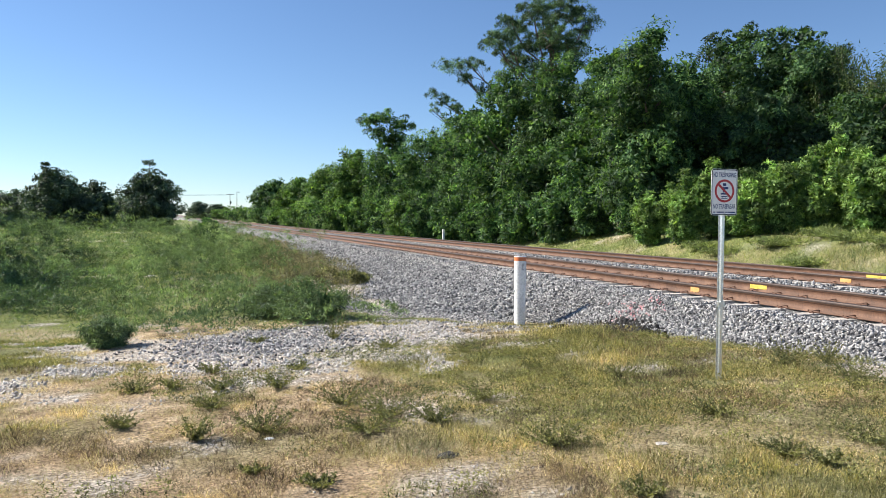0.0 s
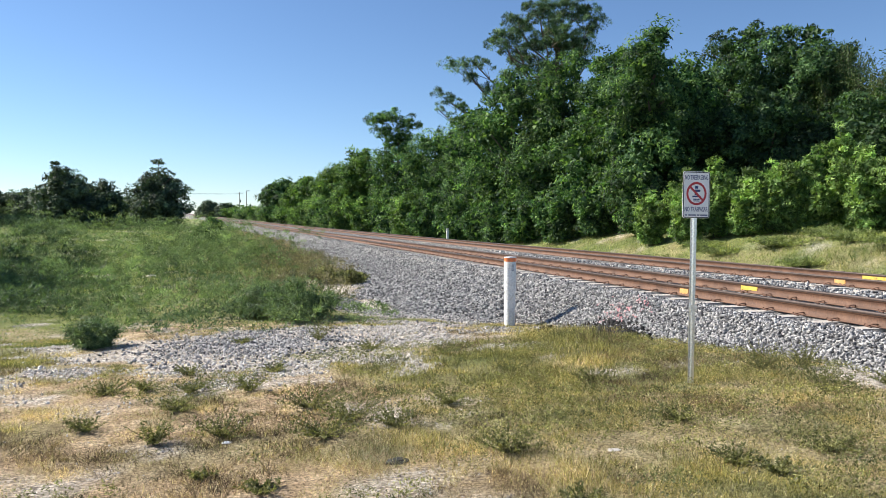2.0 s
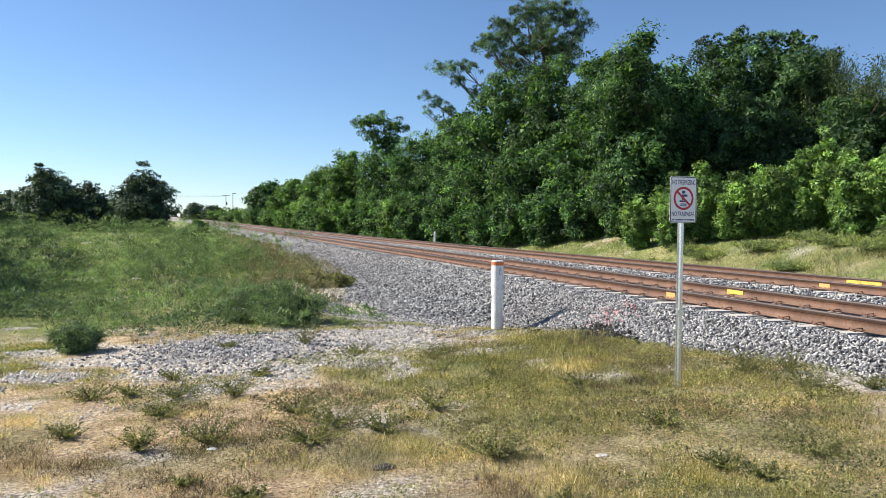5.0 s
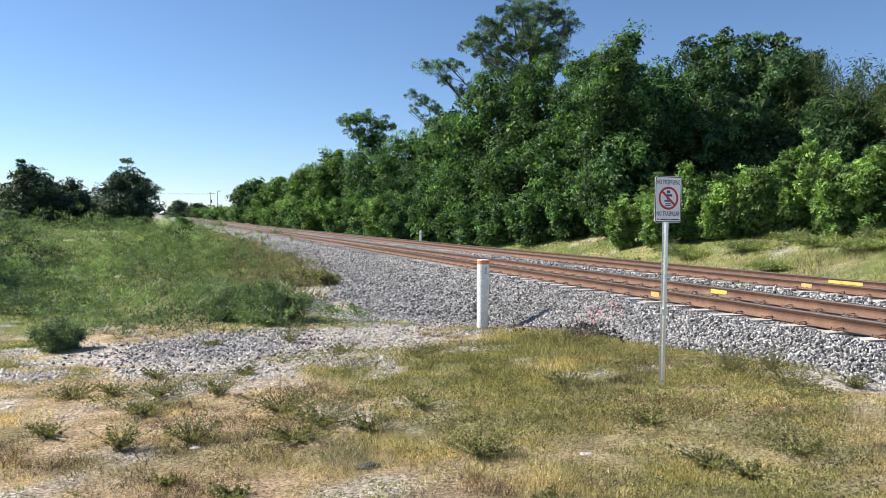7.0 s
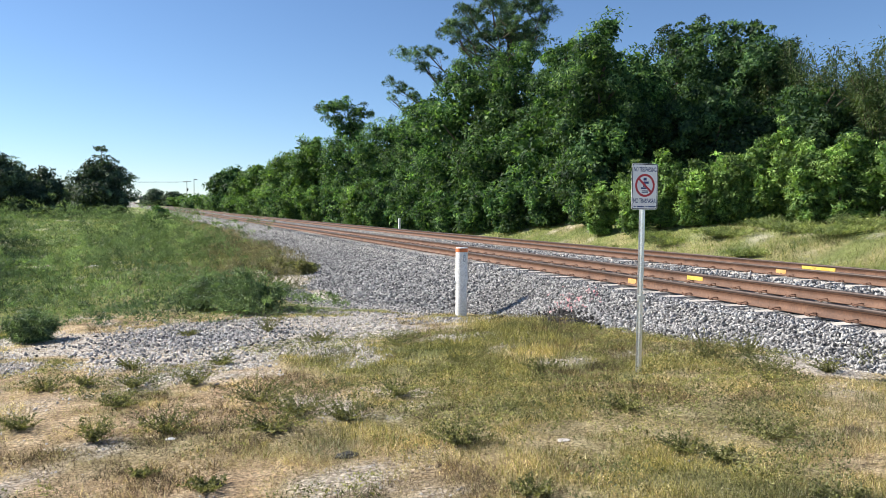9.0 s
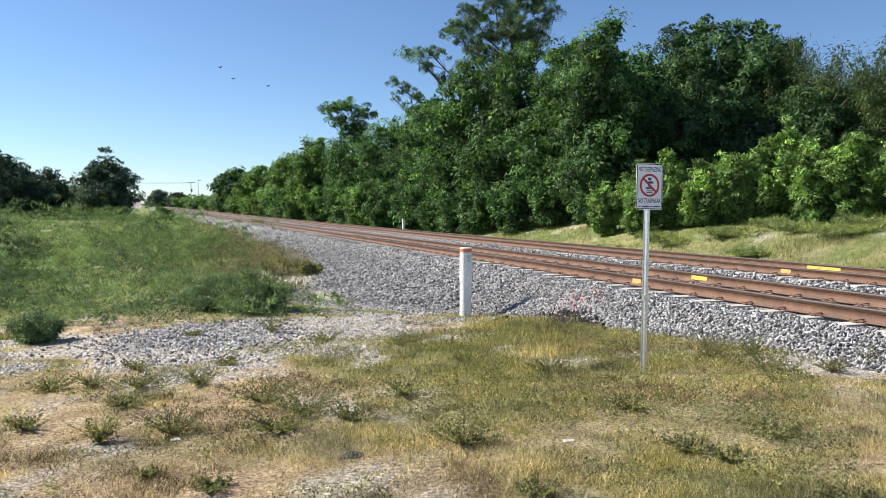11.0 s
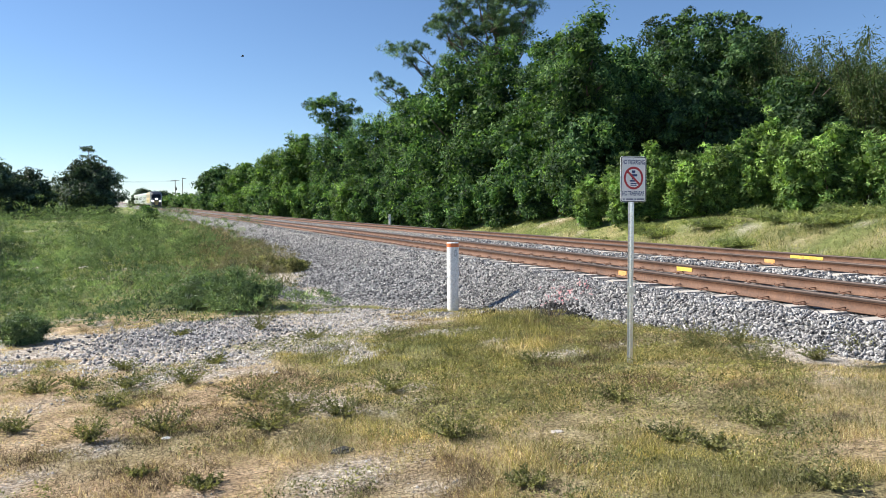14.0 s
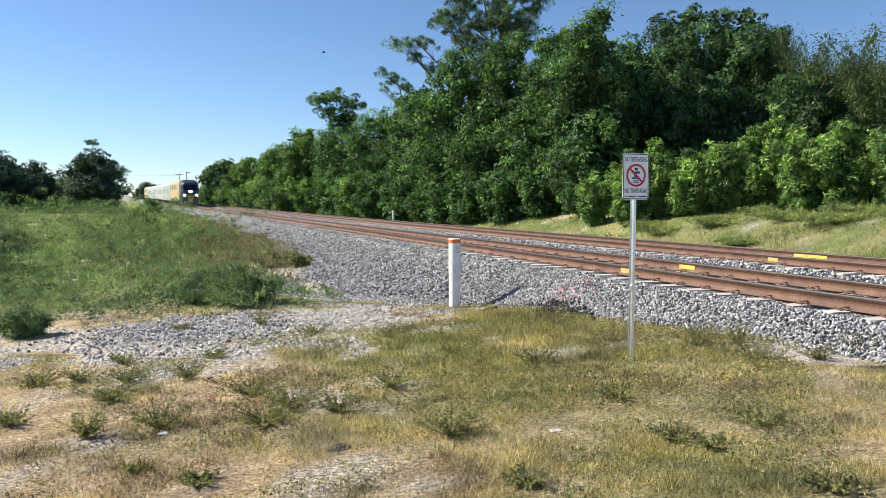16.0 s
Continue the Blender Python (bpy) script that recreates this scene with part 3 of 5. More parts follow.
p1 = bed_points(RNG, 27000, -9, -1.25, 4, 14)
p2 = bed_points(RNG, 19000, -9, -1.25, 14, 34)
p3 = np.concatenate([bed_points(RNG, 6500, 1.2, 3.4, 6, 30), bed_points(RNG, 3200, 5.9, 7.7, 8, 32)])
p4 = bed_points(RNG, 6500, -9, -1.25, 32, 58)
v1, f1 = stones(RNG, p1, 0.015 + 0.014 * RNG.random(len(p1)), (OCT_V, OCT_F))
v2, f2 = stones(RNG, p2, 0.023 + 0.016 * RNG.random(len(p2)), (OCT_V, OCT_F))
v4, f4 = stones(RNG, p4, 0.034 + 0.02 * RNG.random(len(p4)), (OCT_V, OCT_F))
v3, f3 = stones(RNG, p3, 0.028 + 0.016 * RNG.random(len(p3)), (OCT_V, OCT_F))
st = faces_mesh("loose_ballast", np.concatenate([v1, v2, v3, v4]), np.concatenate([f1, f2 + len(v1), f3 + len(v1) + len(v2), f4 + len(v1) + len(v2) + len(v3)]), M_STONE, ballast)
tagged(st, kind="stuff")
for s in range(6):
    v, f = stones(np.random.default_rng(50 + s), np.zeros((1, 3)), 0.027, (ICO_V, ICO_F))
    me = bpy.data.meshes.new("stone")
    me.from_pydata([tuple(a) for a in v], [], [tuple(int(k) for k in a) for a in f])
    me.materials.append(M_STONE)
    for p in bed_points(RNG, 50, -2.9, -1.9, 5.0, 9.5):
        ob = new("stone", me)
        ob.parent = ballast
        ob.matrix_basis = Matrix.Translation(p) @ Euler(RNG.random(3) * 6).to_matrix().to_4x4()

# pink survey paint on a few stones
pk = np.stack([6.6 + RNG.normal(size=85) * 0.2, 11.1 + RNG.normal(size=85) * 0.32], -1)
pk = np.column_stack([pk, bed_z(pk[:, 0] - track_x(pk[:, 1]), pk[:, 1]) + 0.012])
v, f = stones(RNG, pk, 0.022 + 0.014 * RNG.random(85), (OCT_V, OCT_F))
tagged(faces_mesh("painted_stones", v, f, M_PINK, ballast), "stones splashed with pink survey paint", kind="stuff")

# pale gravel chips over the bare ground
n = 120000
px, py = -4 + 12 * RNG.random(n), 3 + 13 * RNG.random(n)
keep = (RNG.random(n) < gravel_cover(px, py) * np.clip(vnoise(px, py, 1.1) * 2.2 - 0.55, 0.05, 0.8) + 0.008) & (px < track_x(py) - foot_off(py) + 0.3)
px, py = px[keep], py[keep]
rr = (0.006 + 0.021 * RNG.random(len(px)) ** 2.4) * (0.45 + 0.55 * smooth(4.5, 9, py))
v, f = stones(RNG, np.stack([px, py, ground_z(px, py) + rr * 0.3], -1), rr, (OCT_V, OCT_F))
tagged(faces_mesh("gravel_chips", v, f, M_LIME), "pale limestone chips scattered over bare ground", "gravel", kind="stuff")
n = 9000
px, py = RNG.normal(0.6, 0.95, n), RNG.normal(11.6, 1.0, n)
py[3000:] = 11.5 + 7.5 * RNG.random(6000)
px[3000:] = track_x(py[3000:]) - foot_off(py[3000:]) + 0.2 - RNG.exponential(0.7, 6000)
keep = RNG.random(n) < gravel_cover(px, py)
px, py = px[keep], py[keep]
rr = 0.013 + 0.018 * RNG.random(len(px))
v, f = stones(RNG, np.stack([px, py, ground_z(px, py) + rr * 0.4], -1), rr, (OCT_V, OCT_F))
tagged(faces_mesh("spilled_ballast", v, f, M_STONE), "grey ballast stones spilled over the ground", "ballast", kind="stuff")


# ---- grass ----
def blades(rng, x, y, h, w, lean=0.6):
    """One tapered blade each; returns verts and triangles."""
    n = len(x)
    z = ground_z(x, y) - 0.01
    th = rng.random(n) * 2 * np.pi
    s = np.stack([np.cos(th), np.sin(th), np.zeros(n)], -1)
    d = np.stack([rng.normal(size=n) * lean, rng.normal(size=n) * lean, np.ones(n)], -1)
    d = unit(d)
    b = np.stack([x, y, z], -1)
    H, Wd = np.broadcast_to(h, n)[:, None], np.broadcast_to(w, n)[:, None]
    P = np.stack([b - s * Wd / 2, b + s * Wd / 2, b + d * H], 1)
    return P.reshape(-1, 3), np.arange(3 * n).reshape(n, 3)


def scatter(n, x0, x1, y0, y1):
    return x0 + (x1 - x0) * RNG.random(n), y0 + (y1 - y0) * RNG.random(n)


def near_grass():
    n = 1600000
    u = RNG.random(n)
    y = 2.6 + 11.5 * u ** 1.35
    x = -0.3 * y - 0.8 + (1.35 * y + 2.8) * RNG.random(n)
    k = (x < track_x(y) - foot_off(y) + 0.15) & (x > -6)
    x, y = x[k], y[k]
    g, v = green_cover(x, y), gravel_cover(x, y)
    tuft = vnoise(x, y, 0.22) * 0.6 + vnoise(x, y, 0.6) * 0.5
    live = RNG.random(len(x)) < (1 - v * 0.96) * np.clip(tuft * 2.0 - 0.45, 0.25, 1)
    x, y, g, tuft = x[live], y[live], g[live], tuft[live]
    isg = RNG.random(len(x)) < np.clip(g * 1.05, 0.05, 0.92)
    tall = 1 + 1.2 * np.exp(-(((x - 4.6) / 1.8) ** 2 + ((y - 9.2) / 2.6) ** 2)) + 1.4 * np.exp(-(((x - 5.75) / 0.5) ** 2 + ((y - 12.2) / 1.3) ** 2))
    h = (0.016 + 0.066 * RNG.random(len(x)) ** 1.7) * (0.4 + tuft) * tall
    w = 0.0022 + 0.00055 * y
    dead = (vnoise(x + 31, y + 7, 0.9) * 0.6 + vnoise(x, y + 3, 0.35) * 0.4 > 0.59) & (RNG.random(len(x)) < 0.75)
    isg &= ~dead
    for name, sel, m, lean, lab in (("dead_stalks", dead, M_DEAD, 1.3, "dark brown dead stalks matted on the ground"), ("dry_grass", ~isg & ~dead, M_STRAW, 1.6, "short trampled straw-coloured dry grass"), ("green_grass", isg, M_GREENGRASS, 0.6, "short olive-green grass among the straw")):
        v, f = blades(RNG, x[sel], y[sel], h[sel], (w * (0.7 + 0.6 * RNG.random(len(x))))[sel], lean)
        tagged(faces_mesh(name, v, f, m), lab, "grass", kind="stuff")


near_grass()


def field_grass():
    """The weedy field beside the line and its taller growth."""
    n = 145000
    y = 13 + 117 * RNG.random(n) ** 1.9
    x = -0.38 * y - 2 + (0.38 * y + 6.5) * RNG.random(n)
    k = (x < track_x(y) - foot_off(y) - 0.1 + vnoise(x, y, 1.5) * 0.8) & (RNG.random(n) > gravel_cover(x, y)) & (y + 0.25 * x > 12.6 + 2.2 * vnoise(x, y, 1.6) + 0.8 * vnoise(x, y, 0.5) - 2.4 * smooth(-1.0, -2.6, x))
    x, y = x[k], y[k]
    edge = np.clip((x - (track_x(y) - foot_off(y)) + 4.0 * (vnoise(x, y, 1.8) - 0.5) + 4.0 * (vnoise(x, y, 5.0) - 0.5)) / -6.0, 0, 1)
    t = vnoise(x, y, 2.8) * 0.6 + vnoise(x, y, 1.0) * 0.4
    brown = (RNG.random(len(x)) < 0.72 * smooth(1.0, 0.1, edge) * smooth(17, 23, y))
    h = (0.05 + 0.22 * np.clip(t * 1.7 - 0.45, 0, 1.2) * smooth(14, 30, y) + 0.34 * brown * vnoise(x, y, 2.2)) * (0.5 + 0.7 * RNG.random(len(x)))
    w = 0.007 + 0.0006 * y
    for name, sel, m, lab in (("field_weeds", ~brown, M_FIELD, "tall feathery green weeds covering the field"), ("dead_weeds", brown, M_BROWNWEED, "brown dried weeds along the ballast edge")):
        v, f = blades(RNG, x[sel], y[sel], h[sel], w[sel], 0.6)
        tagged(faces_mesh(name, v, f, m), lab, "weeds", kind="stuff")
    # small clumps of leaves on the taller growth
    n = 9000
    y = 14 + 110 * RNG.random(n) ** 1.7
    x = -0.40 * y - 2 + (0.40 * y + 5.0) * RNG.random(n)
    t = vnoise(x, y, 3.4) * 0.65 + vnoise(x, y, 1.2) * 0.35
    k = (x < track_x(y) - foot_off(y) - 0.6 - 3.6 * smooth(16, 22, y) * RNG.random(n)) & (t > 0.515 - 0.06 * smooth(20, 16, y)) & (y + 0.25 * x > 14.2)
    x, y, t = x[k], y[k], t[k]
    hh = (0.18 + 4.6 * (t - 0.47) * smooth(13, 28, y)) * (0.6 + 0.7 * RNG.random(len(x)))
    rr = 0.25 + 0.55 * hh
    B = np.stack([x, y, ground_z(x, y) + hh * 0.45, rr, rr, hh * 0.6], -1)
    for near, c, per, size, lf, lab in ((True, 9000, 34, 0.20, 0.085, "soft bushy green weeds at the field's near edge"), (False, 13000, 36, 0.30, 0.12, "soft bushy green weeds in the field")):
        q = B[(y < 27) == near]
        v, f, tn = crown(RNG, q, c, per, size, lf, 0.18, -0.6, 0.0, 0.9)
        tagged(faces_mesh("bushy_weeds", v, f, M_BUSHY, tone=tn), lab, "weeds", kind="stuff")
    # leafy belt where the field meets the gravel, and mounds farther in
    n = 520
    y = 13.5 + 34 * RNG.random(n) ** 1.8
    x = -0.27 * y - 1.5 + (0.27 * y + 3.0) * RNG.random(n)
    k = (y + 0.3 * x > 13.6) & (x < track_x(y) - foot_off(y) - 2.6) & (vnoise(x + 3, y, 2.6) > 0.42)
    x, y = x[k], y[k]
    hh = (0.22 + 0.3 * RNG.random(len(x))) * (1 + 0.8 * smooth(18, 34, y))
    B = np.stack([x, y, ground_z(x, y) + hh * 0.45, hh * 1.1, hh * 1.1, hh * 0.6], -1)
    v, f, tn = crown(RNG, B, 5200, 22, 0.17, 0.075, 0.22, -0.3, 0.0, 0.9)
    tagged(faces_mesh("bushy_weeds", v, f, M_BUSHY, tone=tn), "feathery green weeds in a belt beside the gravel", "weeds", kind="stuff")
    # dried bushy growth along the ballast, with a paler tuft
    n = 420
    y = 18 + 44 * RNG.random(n) ** 1.3
    x = track_x(y) - foot_off(y) - 0.2 - 3.6 * RNG.random(n) * vnoise(y, y, 3.0)
    hh = 0.16 + 0.42 * RNG.random(n) * smooth(17, 26, y)
    B = np.stack([x, y, ground_z(x, y) + hh * 0.4, 0.2 + 0.7 * hh, 0.2 + 0.7 * hh, hh * 0.6], -1)
    v, f, tn = crown(RNG, B, 2600, 22, 0.24, 0.10, 0.16, -0.6, 0.0, 0.9)
    tagged(faces_mesh("dead_weeds", v, f, M_BROWNWEED, tone=tn), "brown dried bushy weeds along the ballast edge", "weeds", kind="stuff")


field_grass()


def bank_grass():
    n = 150000
    y = 6 + 46 * RNG.random(n) ** 1.2
    off = 7.0 + 9.0 * RNG.random(n)
    x = off + track_x(y)
    k = RNG.random(n) < (1 - gravel_cover(x, y)) * np.clip(vnoise(x, y, 1.2) * 1.6, 0.15, 1)
    x, y, off = x[k], y[k], off[k]
    g = RNG.random(len(x)) < 0.5 + 0.35 * (vnoise(x, y, 2.5) > 0.45)
    h = (0.05 + 0.20 * RNG.random(len(x))) * (0.4 + 1.2 * vnoise(x, y, 1.4))
    for name, sel, m, lab in (("bank_straw", ~g, M_GREENGRASS, "dry straw grass on the bank beyond the tracks"), ("bank_grass", g, M_FIELD, "green grass on the bank beyond the tracks")):
        v, f = blades(RNG, x[sel], y[sel], h[sel], np.full(sel.sum(), 0.015), 0.7)
        tagged(faces_mesh(name, v, f, m), lab, "grass", kind="stuff")


bank_grass()


# ---- trees ----
def trunk_paths(rng, h, r, limbs, spread, z0=0.35, lean=0.05):
    t = np.linspace(0, 1, 7)
    bend = np.cumsum(rng.normal(size=(7, 2)) * lean * h / 7, 0)
    main = np.column_stack([bend * t[:, None], t * h * 0.85 - 0.15, r * (1 - 0.8 * t) + 0.02])
    main[0, 3] *= 1.35
    out = [main]
    for _ in range(limbs):
        s = z0 + (0.9 - z0) * rng.random()
        i = s * 6
        a = main[int(i)] + (main[min(int(i) + 1, 6)] - main[int(i)]) * (i - int(i))
        th = rng.random() * 2 * np.pi
        L = spread * (0.35 + 0.4 * rng.random())
        u = np.linspace(0, 1, 5)
        out.append(np.column_stack([a[0] + np.cos(th) * L * u, a[1] + np.sin(th) * L * u, a[2] + L * (0.45 * u + 0.25 * u * u * rng.random()), a[3] * 0.55 * (1 - 0.85 * u) + 0.012]))
    return out


def tree(seed, x, y, top, r, label, leaf_mat, group, clumps=700, per=18, size=0.55, leaf=0.3, aspect=0.4, droop=0.35, low=0.12, blobs=9, name="tree", limbs=8, bark=M_BARK, shape="broad", extra=()):
    """A broad tree whose highest leaves reach z = top; its crown is a pile of uneven lobes down to near the ground."""
    rng = np.random.default_rng(seed)
    g = float(ground_z(x, y))
    h = top - g
    th = empty(name, x, y, g)
    tagged(th, label, "tree", group)
    v, f = tubes(trunk_paths(rng, h, 0.03 * h, limbs, r), 7)
    faces_mesh("trunk", v, f, bark, th, True)
    B = []
    for i in range(blobs):
        u = (i + 0.5) / blobs
        zc = h * (low + (0.92 - low) * u)
        wide = r * (1.0 - 0.5 * max(0, u - 0.5) / 0.5)
        if shape == "round":
            wide = r * math.sqrt(max(0.15, 1 - ((u - 0.42) / 0.66) ** 2))
        a = i * 2.4 + rng.random() * 1.5
        q = wide * (0.40 + 0.34 * rng.random()) * (1.0 - 0.5 * max(0.0, u - 0.7) / 0.3)
        br = wide * (0.44 + 0.22 * rng.random())
        B.append((q * np.cos(a), q * np.sin(a), zc, br, br, min(br * 0.8, h * 0.14)))
    B.append((0, 0, h * 0.47, r * 0.52, r * 0.52, h * 0.42))
    B += [(ex, ey, ez - g, a, a, c) for ex, ey, ez, a, c in extra]
    v, f, tn = crown(rng, B, clumps, per, size, leaf, aspect, droop, 0.5)
    v[:, 2] = np.maximum(v[:, 2], 0.02)
    faces_mesh("crown", v, f, leaf_mat, th, tone=tn)
    return th


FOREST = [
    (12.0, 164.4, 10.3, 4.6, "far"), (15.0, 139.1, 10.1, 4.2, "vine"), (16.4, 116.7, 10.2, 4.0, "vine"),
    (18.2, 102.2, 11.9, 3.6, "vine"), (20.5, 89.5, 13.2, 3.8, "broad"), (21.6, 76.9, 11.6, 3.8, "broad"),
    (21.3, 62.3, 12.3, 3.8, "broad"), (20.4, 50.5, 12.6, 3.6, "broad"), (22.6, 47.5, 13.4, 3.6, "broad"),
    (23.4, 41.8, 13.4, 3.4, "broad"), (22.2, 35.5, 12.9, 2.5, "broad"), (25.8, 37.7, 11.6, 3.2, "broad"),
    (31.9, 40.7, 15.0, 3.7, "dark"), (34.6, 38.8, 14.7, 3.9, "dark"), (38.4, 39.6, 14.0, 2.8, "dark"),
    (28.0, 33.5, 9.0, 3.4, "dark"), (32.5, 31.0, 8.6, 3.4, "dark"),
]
KINDS = {
    "broad": (M_BROAD, "tall dense broadleaf tree with drooping sprays beside the track", 430, 80, 0.72, 0.20, 0.5, 0.35),
    "vine": (M_VINE, "vine-covered green tree at the edge of the line", 420, 70, 0.72, 0.24, 0.55, 0.3),
    "dark": (M_DARK, "dark dense evergreen tree hung with vines", 620, 70, 0.55, 0.18, 0.6, 0.3),
    "far": (M_DARK, "dark round tree far along the line", 600, 36, 0.75, 0.34, 0.55, 0.3),
}
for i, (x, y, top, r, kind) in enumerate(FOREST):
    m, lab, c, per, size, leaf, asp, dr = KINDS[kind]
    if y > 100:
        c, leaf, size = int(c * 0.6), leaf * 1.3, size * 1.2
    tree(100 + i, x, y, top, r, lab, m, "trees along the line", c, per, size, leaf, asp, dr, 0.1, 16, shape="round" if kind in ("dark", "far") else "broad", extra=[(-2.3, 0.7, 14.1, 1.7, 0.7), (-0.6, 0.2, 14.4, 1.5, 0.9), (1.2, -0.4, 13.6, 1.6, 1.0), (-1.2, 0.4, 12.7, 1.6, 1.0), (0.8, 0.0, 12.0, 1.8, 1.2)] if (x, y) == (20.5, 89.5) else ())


def pine(seed, x, y, clusters, label):
    """A tall pine: bare crooked limbs that end in flat tufts of needles."""
    rng = np.random.default_rng(seed)
    g = float(ground_z(x, y))
    th = empty("pine_tree", x, y, g)
    tagged(th, label, "tree", "trees along the line")
    h = max(c[2] for c in clusters) - g
    t = np.linspace(0, 1, 9)
    main = np.column_stack([0.35 * np.sin(3 * t), 0.2 * np.sin(5 * t), t * h * 0.95 - 0.1, 0.34 * (1 - 0.85 * t) + 0.02])
    paths, B = [main], []
    for cx, cy, cz, r in clusters:
        e = np.array([cx - x, cy - y, cz - g])
        dist = np.hypot(e[0], e[1])
        z0 = max(h * 0.35, e[2] - 0.55 * dist - 0.6)
        u = np.linspace(0, 1, 6)
        k = min(int(z0 / (h * 0.95) * 8), 7)
        a = main[k, :3]
        w = a[None] + (e - a)[None] * u[:, None]
        w[:, 2] = a[2] + (e[2] - a[2]) * u ** 1.4
        w[1:-1] += rng.normal(size=(4, 3)) * 0.2
        paths.append(np.column_stack([w, 0.11 * (1 - 0.8 * u) + 0.015]))
        for _ in range(4):
            o = rng.normal(size=3) * np.array([r * 0.5, r * 0.5, r * 0.25])
            B.append((*(e + o), r * 0.56, r * 0.56, r * 0.36))
            paths.append(np.column_stack([w[4] + (e + o - w[4]) * np.linspace(0, 1, 4)[:, None], 0.035 * (1 - 0.7 * np.linspace(0, 1, 4))]))
    v, f = tubes(paths, 6)
    faces_mesh("trunk", v, f, M_BARK, th, True)
    v, f, tn = crown(rng, B, 10 * len(B), 66, 0.36, 0.26, 0.18, -0.25, 0.0, 0.6)
    faces_mesh("crown", v, f, M_PINE, th, tone=tn)
    return th


PINE = [(28.0, 61.7, 20.6, 1.7), (25.6, 63.0, 19.7, 1.4), (24.4, 63.2, 18.3, 1.3), (30.0, 61.0, 20.4, 1.6), (31.4, 60.4, 19.2, 1.5), (29.2, 63.6, 18.8, 1.7),
        (26.9, 60.8, 18.6, 1.6), (32.0, 61.4, 18.0, 1.3), (26.0, 64.6, 17.2, 1.4), (28.4, 60.0, 17.6, 1.5), (30.6, 59.6, 17.2, 1.4), (24.2, 62.0, 16.8, 1.1),
        (20.9, 64.7, 15.8, 1.2), (22.2, 64.1, 15.6, 1.2), (21.4, 63.9, 14.7, 0.9), (19.6, 65.0, 12.6, 1.0), (20.8, 64.4, 12.0, 0.9), (18.8, 65.4, 11.9, 0.6), (23.4, 63.6, 13.6, 1.0), (27.4, 62.2, 15.4, 1.3), (25.4, 61.9, 15.0, 1.0),
        (27.0, 62.6, 16.8, 1.5), (29.5, 61.5, 16.2, 1.5), (31.2, 61.0, 15.8, 1.4), (24.8, 62.6, 17.8, 1.3), (28.8, 62.4, 14.6, 1.4), (30.4, 62.8, 18.2, 1.5), (26.4, 61.4, 20.4, 1.2), (29.2, 60.6, 21.0, 1.2)]
pine(40, 28.6, 61.8, PINE, "tall pine with bare crooked limbs above the broadleaf trees")


def bamboo(seed, x, y, top, r, label):
    rng = np.random.default_rng(seed)
    g = float(ground_z(x, y))
    th = empty("bamboo_clump", x, y, g)
    tagged(th, label, "bamboo", "bamboo clumps")
    h = top - g
    paths, pos, axs = [], [], []
    for _ in range(30):
        a, q = rng.random() * 2 * np.pi, r * 0.4 * rng.random()
        out = r * (0.3 + 0.9 * rng.random())
        t = np.linspace(0, 1, 8)
        hh = h * (0.7 + 0.32 * rng.random())
        p = np.column_stack([q * np.cos(a) + out * np.cos(a) * t ** 2.2, q * np.sin(a) + out * np.sin(a) * t ** 2.2, hh * (t - 0.08 * t ** 5), 0.04 * (1 - 0.8 * t)])
        paths.append(p)
        m = 780
        s = 0.2 + 0.8 * rng.random(m) ** 0.8
        i = np.minimum((s * 7).astype(int), 6)
        w = p[i, :3] + (p[i + 1, :3] - p[i, :3]) * (s * 7 - i)[:, None]
        o = sphere_dirs(rng, m) * (0.6 * rng.random((m, 1)))
        pos.append(w + o)
        axs.append(o + np.array([0, 0, -0.25]))
    v, f = tubes(paths, 5)
    faces_mesh("stalk", v, f, M_BARK, th)
    P, A = np.concatenate(pos), np.concatenate(axs)
    L = 0.17 * (0.6 + 0.8 * rng.random(len(P)))
    v, f = shards(P, A, rng.normal(size=P.shape) + np.array([0, 0, 1.0]), L, L * 0.34)
    faces_mesh("crown", v, f, M_BAMBOO, th)


bamboo(60, 36.0, 35.6, 13.0, 2.2, "arching yellow-green bamboo clump behind the bushes")
bamboo(61, 36.0, 31.8, 11.6, 2.4, "arching olive bamboo clump at the wood's edge")
bamboo(62, 34.5, 28.0, 11.0, 2.4, "olive bamboo clump with browning leaves")
tree(63, 39.5, 34.0, 10.5, 3.6, "dark evergreen tree behind the bamboo", M_DARK, "trees along the line", 800, 20, 0.6, 0.28, 0.5, 0.3, 0.08, 9)
tree(64, 38.0, 27.0, 10.0, 3.6, "dark evergreen tree behind the bamboo", M_DARK, "trees along the line", 800, 20, 0.6, 0.28, 0.5, 0.3, 0.08, 9)


